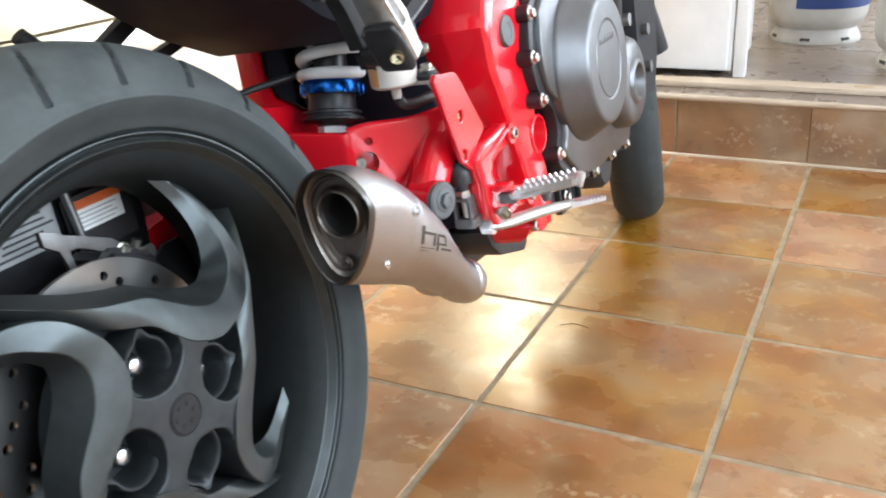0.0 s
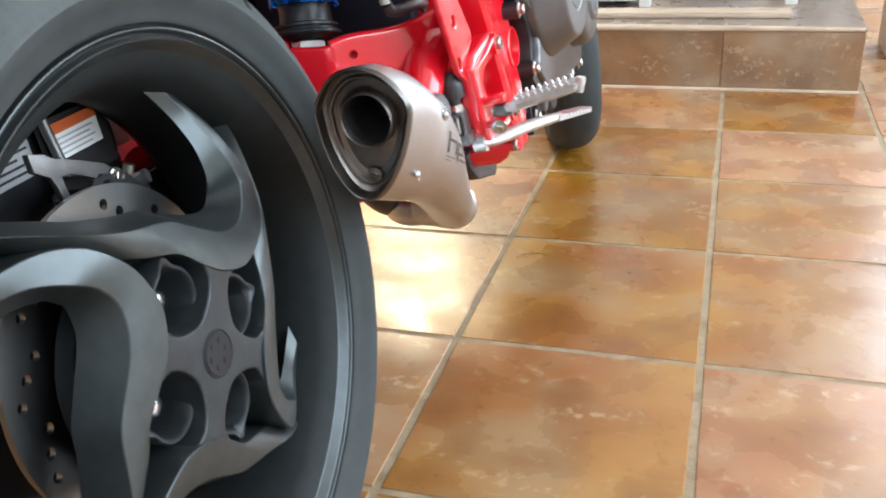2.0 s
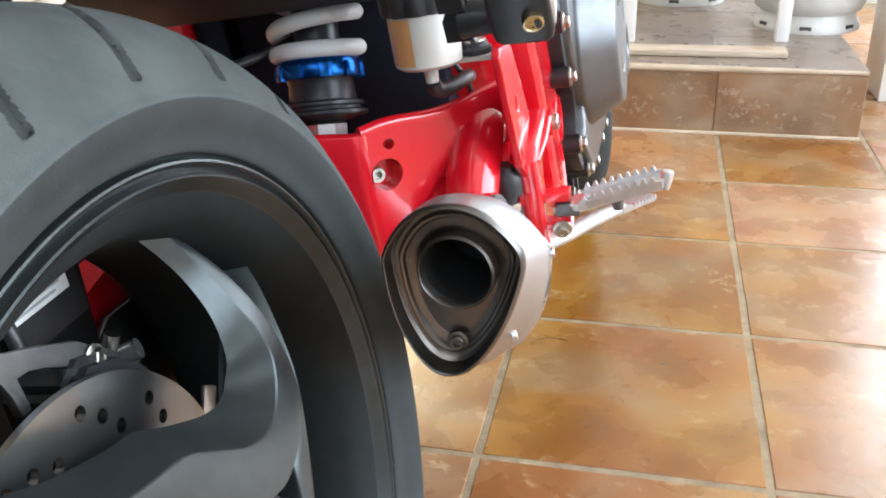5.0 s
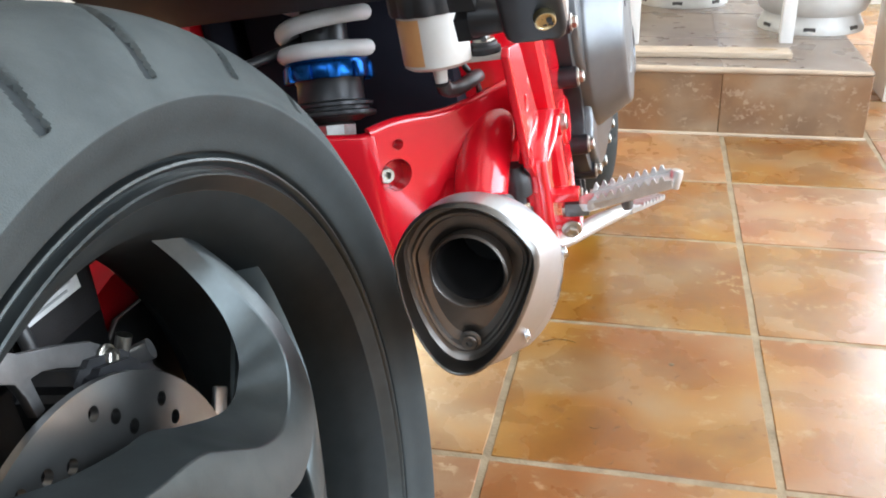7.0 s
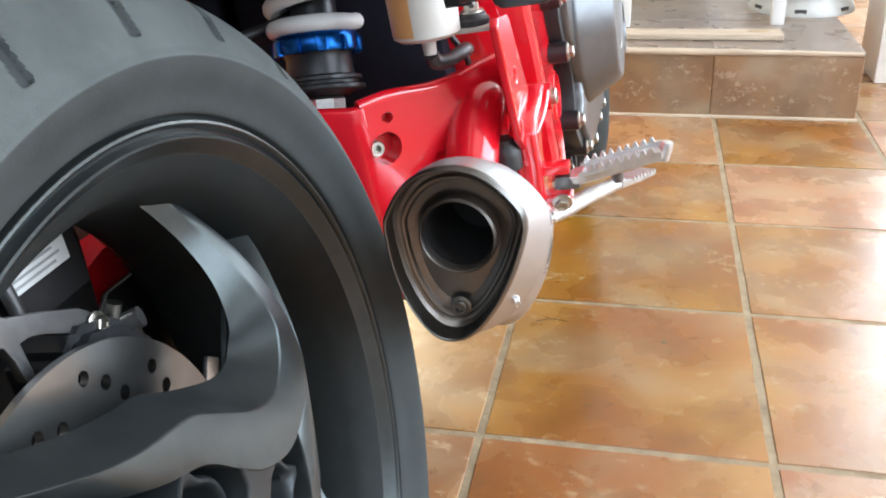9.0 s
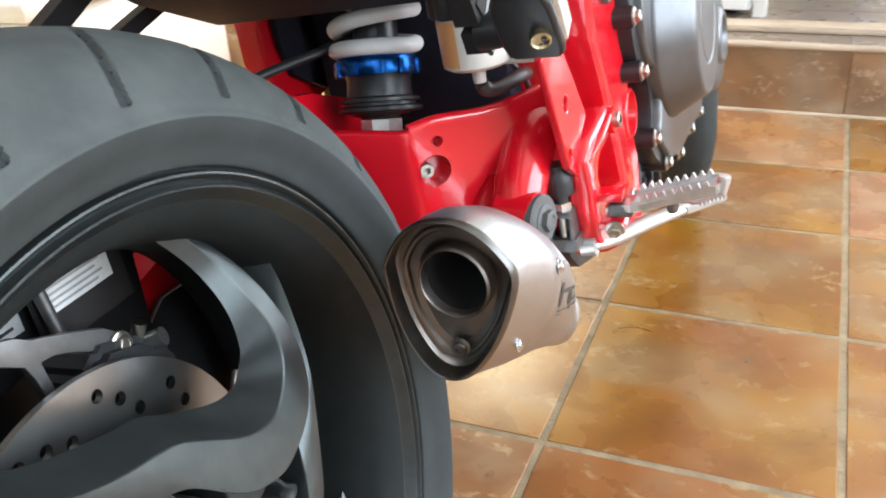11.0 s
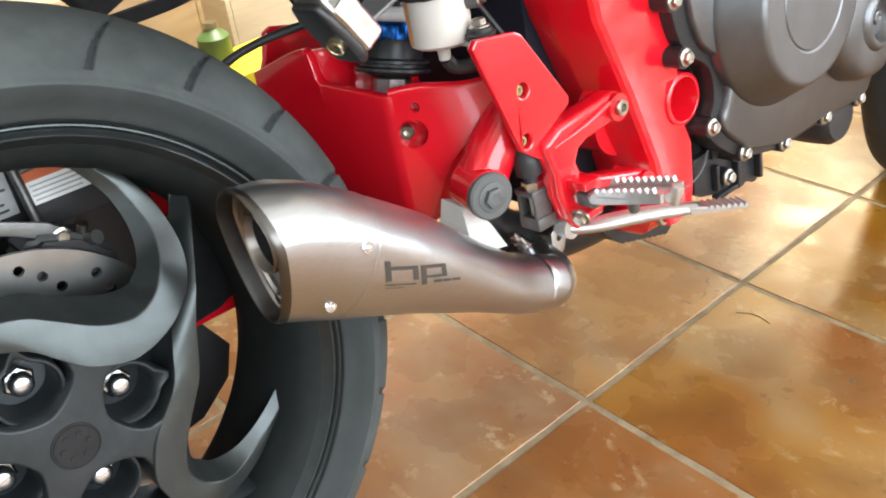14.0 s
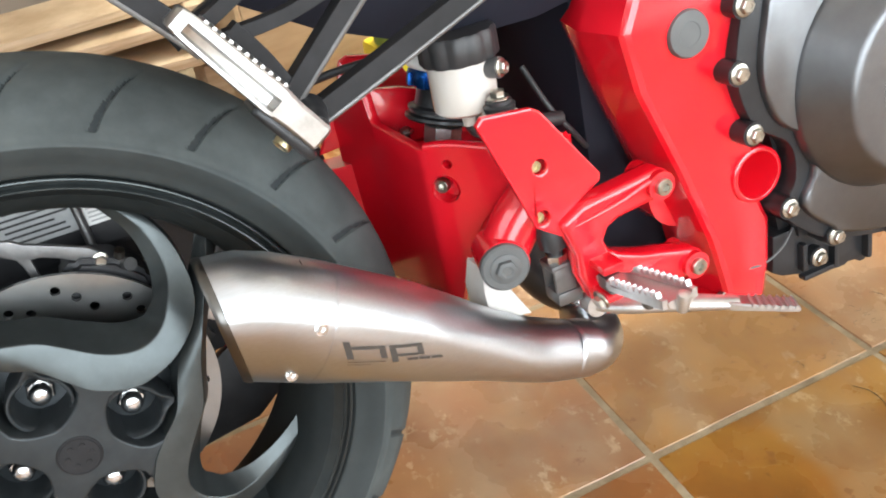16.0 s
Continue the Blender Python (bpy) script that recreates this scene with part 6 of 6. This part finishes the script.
def sprayer(name, c, turn, label):
    """A trigger spray bottle: waisted body, collar, head with nozzle and trigger."""
    top = tagged(new(name), label, "bottle")
    top.matrix_basis = pose(*c, 0, 0, turn)
    part("body", lathe(bmesh.new(), [(0, 0), (0, 0.038), (0.006, 0.042), (0.085, 0.042), (0.115, 0.030), (0.140, 0.034), (0.155, 0.020), (0.165, 0.014), (0.165, 0)], (0, 0, 0), (0, 0, 1), 28), M_PAPER, top)
    part("collar", lathe(bmesh.new(), [(0.160, 0), (0.160, 0.018), (0.182, 0.017), (0.182, 0)], (0, 0, 0), (0, 0, 1), 20), M_YELLOW, top)
    head = part("spray_head", loft(bmesh.new(), [[(-0.014, y, z0), (0.014, y, z0), (0.012, y, z1), (-0.012, y, z1)] for y, z0, z1 in ((-0.035, 0.196, 0.222), (-0.01, 0.180, 0.232), (0.02, 0.180, 0.230), (0.055, 0.200, 0.224))]), M_YELLOW, top)
    part("nozzle", lathe(bmesh.new(), [(0.0, 0.0), (0.0, 0.012), (0.016, 0.010), (0.016, 0.0)], (0, 0.055, 0.212), (0, 1, 0), 16), M_VIOLET, head)
    part("trigger", tube(bmesh.new(), [(0, 0.035, 0.196), (0, 0.046, 0.172), (0, 0.040, 0.150)], 0.006, 10), M_YELLOW, head)
    return top


sprayer("spray_bottle", (-1.03, 0.535, 0.0), 150, "white trigger spray bottle with a yellow head")
bottle("green_bottle", (-1.03, 0.105, 0.19), M_GREEN, M_BRASS, "small green bottle with brass cap on the container", 0.085, 0.032)
sack = bmesh.new()
bmesh.ops.create_icosphere(sack, subdivisions=4, radius=1.0)
for v in sack.verts:
    d = noise.noise(v.co * 1.6) * 0.18 + noise.noise(v.co * 5.0) * 0.05
    v.co *= 1 + d
    v.co = Vector((v.co.x * 0.20, v.co.y * 0.24, max(v.co.z, -0.72) * 0.20))
sk = tagged(part("white_sack", sack, M_CLOTH), "crumpled white woven sack on the floor", "sack")
sk.matrix_basis = pose(-1.42, -0.90, 0.16)

# ceiling fixture added over the clutter to brighten it; none is known there
cl = tagged(new("added_fill_fixture"), "added white ceiling fixture with a glowing diffuser, filling the corner", "ceiling light")
cl.matrix_basis = pose(-1.1, 0.75, ZC)
part("housing", box(bmesh.new(), (0, 0, -0.022), (0.20, 1.24, 0.044), 0.006), M_WHITE, cl)
part("diffuser", box(bmesh.new(), (0, 0, -0.056), (0.15, 1.16, 0.022), 0.006), M_GLASS_SKY, cl)

# marks on the floor: a dark spot, a stray hair, a patch of fine scratches
bm = bmesh.new()
lathe(bm, [(0.0, 0.0), (0.0, 0.0042), (0.0005, 0.0030), (0.0006, 0.0)], (0.216, 0.244, 0.0), (0, 0, 1), 14)
part("tar_spot", bm, M_SPOT, floor)
part("stray_hair", tube(bmesh.new(), [(0.034, 0.273, 0.0006), (0.050, 0.283, 0.0006), (0.066, 0.284, 0.0006), (0.081, 0.280, 0.0006)], 0.00045, 6), M_SPOT, floor)
rs = random.Random(41)
bm = bmesh.new()
for cx, cy, n, sp in ((-0.052, 0.410, 16, 0.032), (-0.020, 0.285, 9, 0.024), (0.150, 0.10, 6, 0.05)):
    for _ in range(n):
        x, y, a, q = cx + rs.gauss(0, sp * 0.6), cy + rs.gauss(0, sp), rs.uniform(0, 6.28), rs.uniform(0.003, 0.008)
        tube(bm, [(x, y, 0.0002), (x + q * math.cos(a), y + q * math.sin(a), 0.0002), (x + 1.7 * q * math.cos(a + 0.5), y + 1.7 * q * math.sin(a + 0.5), 0.0002)], 0.0003, 5, 3)
tagged(part("glaze_scratches", bm, M_SPOT, floor), kind="stuff")

# ---------------------------------------------------------------- tiles, last
TILES = {}
k = 0
for i in range(len(XLINES) - 1):
    for j in range(len(YLINES) - 1):
        sx, sy = XLINES[i + 1] - XLINES[i] - 0.0085, YLINES[j + 1] - YLINES[j] - 0.0085
        key = (round(sx, 3), round(sy, 3), k % 3)
        if key not in TILES:
            TILES[key] = tile_mesh("tile", sx, sy, 0.008, M_TILE, len(TILES))
        ob = new("tile", TILES[key])
        ob.parent = floor
        ob.matrix_basis = pose((XLINES[i] + XLINES[i + 1]) / 2, (YLINES[j] + YLINES[j + 1]) / 2, 0.0, random.uniform(-0.06, 0.06), random.uniform(-0.06, 0.06), 0)
        k += 1
for j in range(5):
    ob = new("tile", tile_mesh("tile", 0.32, 0.32, 0.008, M_TILE, 50 + j))
    ob.parent = floor
    ob.matrix_basis = pose(0.825, 1.283 + 0.165 + 0.33 * j, 0.0)
    for i in range(4):
        o2 = new("tile", ob.data)
        o2.parent = floor
        o2.matrix_basis = pose(1.155 + 0.33 * i, 1.283 + 0.165 + 0.33 * j, 0.0)
bm = bmesh.new()
tube(bm, [(XL, STEP_Y - 0.006, 0.001), (-0.6, STEP_Y - 0.0065, 0.001), (0.1, STEP_Y - 0.0055, 0.001), (STEP_X + 0.006, STEP_Y - 0.006, 0.001)], 0.0048, 10, 8)
part("caulk_line", bm, M_MOULD, step, "pale caulk line along the foot of the step")
bm = bmesh.new()
tube(bm, [(XL, STEP_Y - 0.003, STEP_Z - 0.0035), (-0.4, STEP_Y - 0.0035, STEP_Z - 0.003), (0.20, STEP_Y - 0.0025, STEP_Z - 0.0035), (0.50, STEP_Y - 0.003, STEP_Z - 0.004), (STEP_X, STEP_Y - 0.002, STEP_Z - 0.005)], [0.0085, 0.0080, 0.0085, 0.0065, 0.0050], 10, 8)
part("edge_mortar", bm, M_MOULD, step, "pale worn mortar along the edge of the step")
RISE = tile_mesh("riser_tile", 0.3235, STEP_Z - 0.012, 0.010, M_RISER, 77)
SX = [-1.65, -1.32, -0.99, -0.66, -0.33, 0.0, 0.325, 0.648]
for a, b in zip(SX, SX[1:]):
    ob = new("riser_tile", RISE)
    ob.parent = step
    ob.matrix_basis = pose((a + b) / 2, STEP_Y - 0.004, STEP_Z / 2 - 0.004, 90, 0, 0)
STOP = tile_mesh("step_tile", 0.3265, 0.3275, 0.010, M_STEP, 78)
for a, b in zip(SX, SX[1:]):
    for j in range(5):
        ob = new("step_tile", STOP)
        ob.parent = step
        ob.matrix_basis = pose((a + b) / 2, STEP_Y + 0.163 + 0.33 * j, STEP_Z)
SIDE = tile_mesh("side_tile", 0.32, STEP_Z - 0.014, 0.010, M_RISER, 79)
for j in range(5):
    ob = new("side_tile", SIDE)
    ob.parent = step
    ob.matrix_basis = pose(STEP_X + 0.003, STEP_Y + 0.165 + 0.33 * j, STEP_Z / 2 - 0.004, 90, 0, 90)
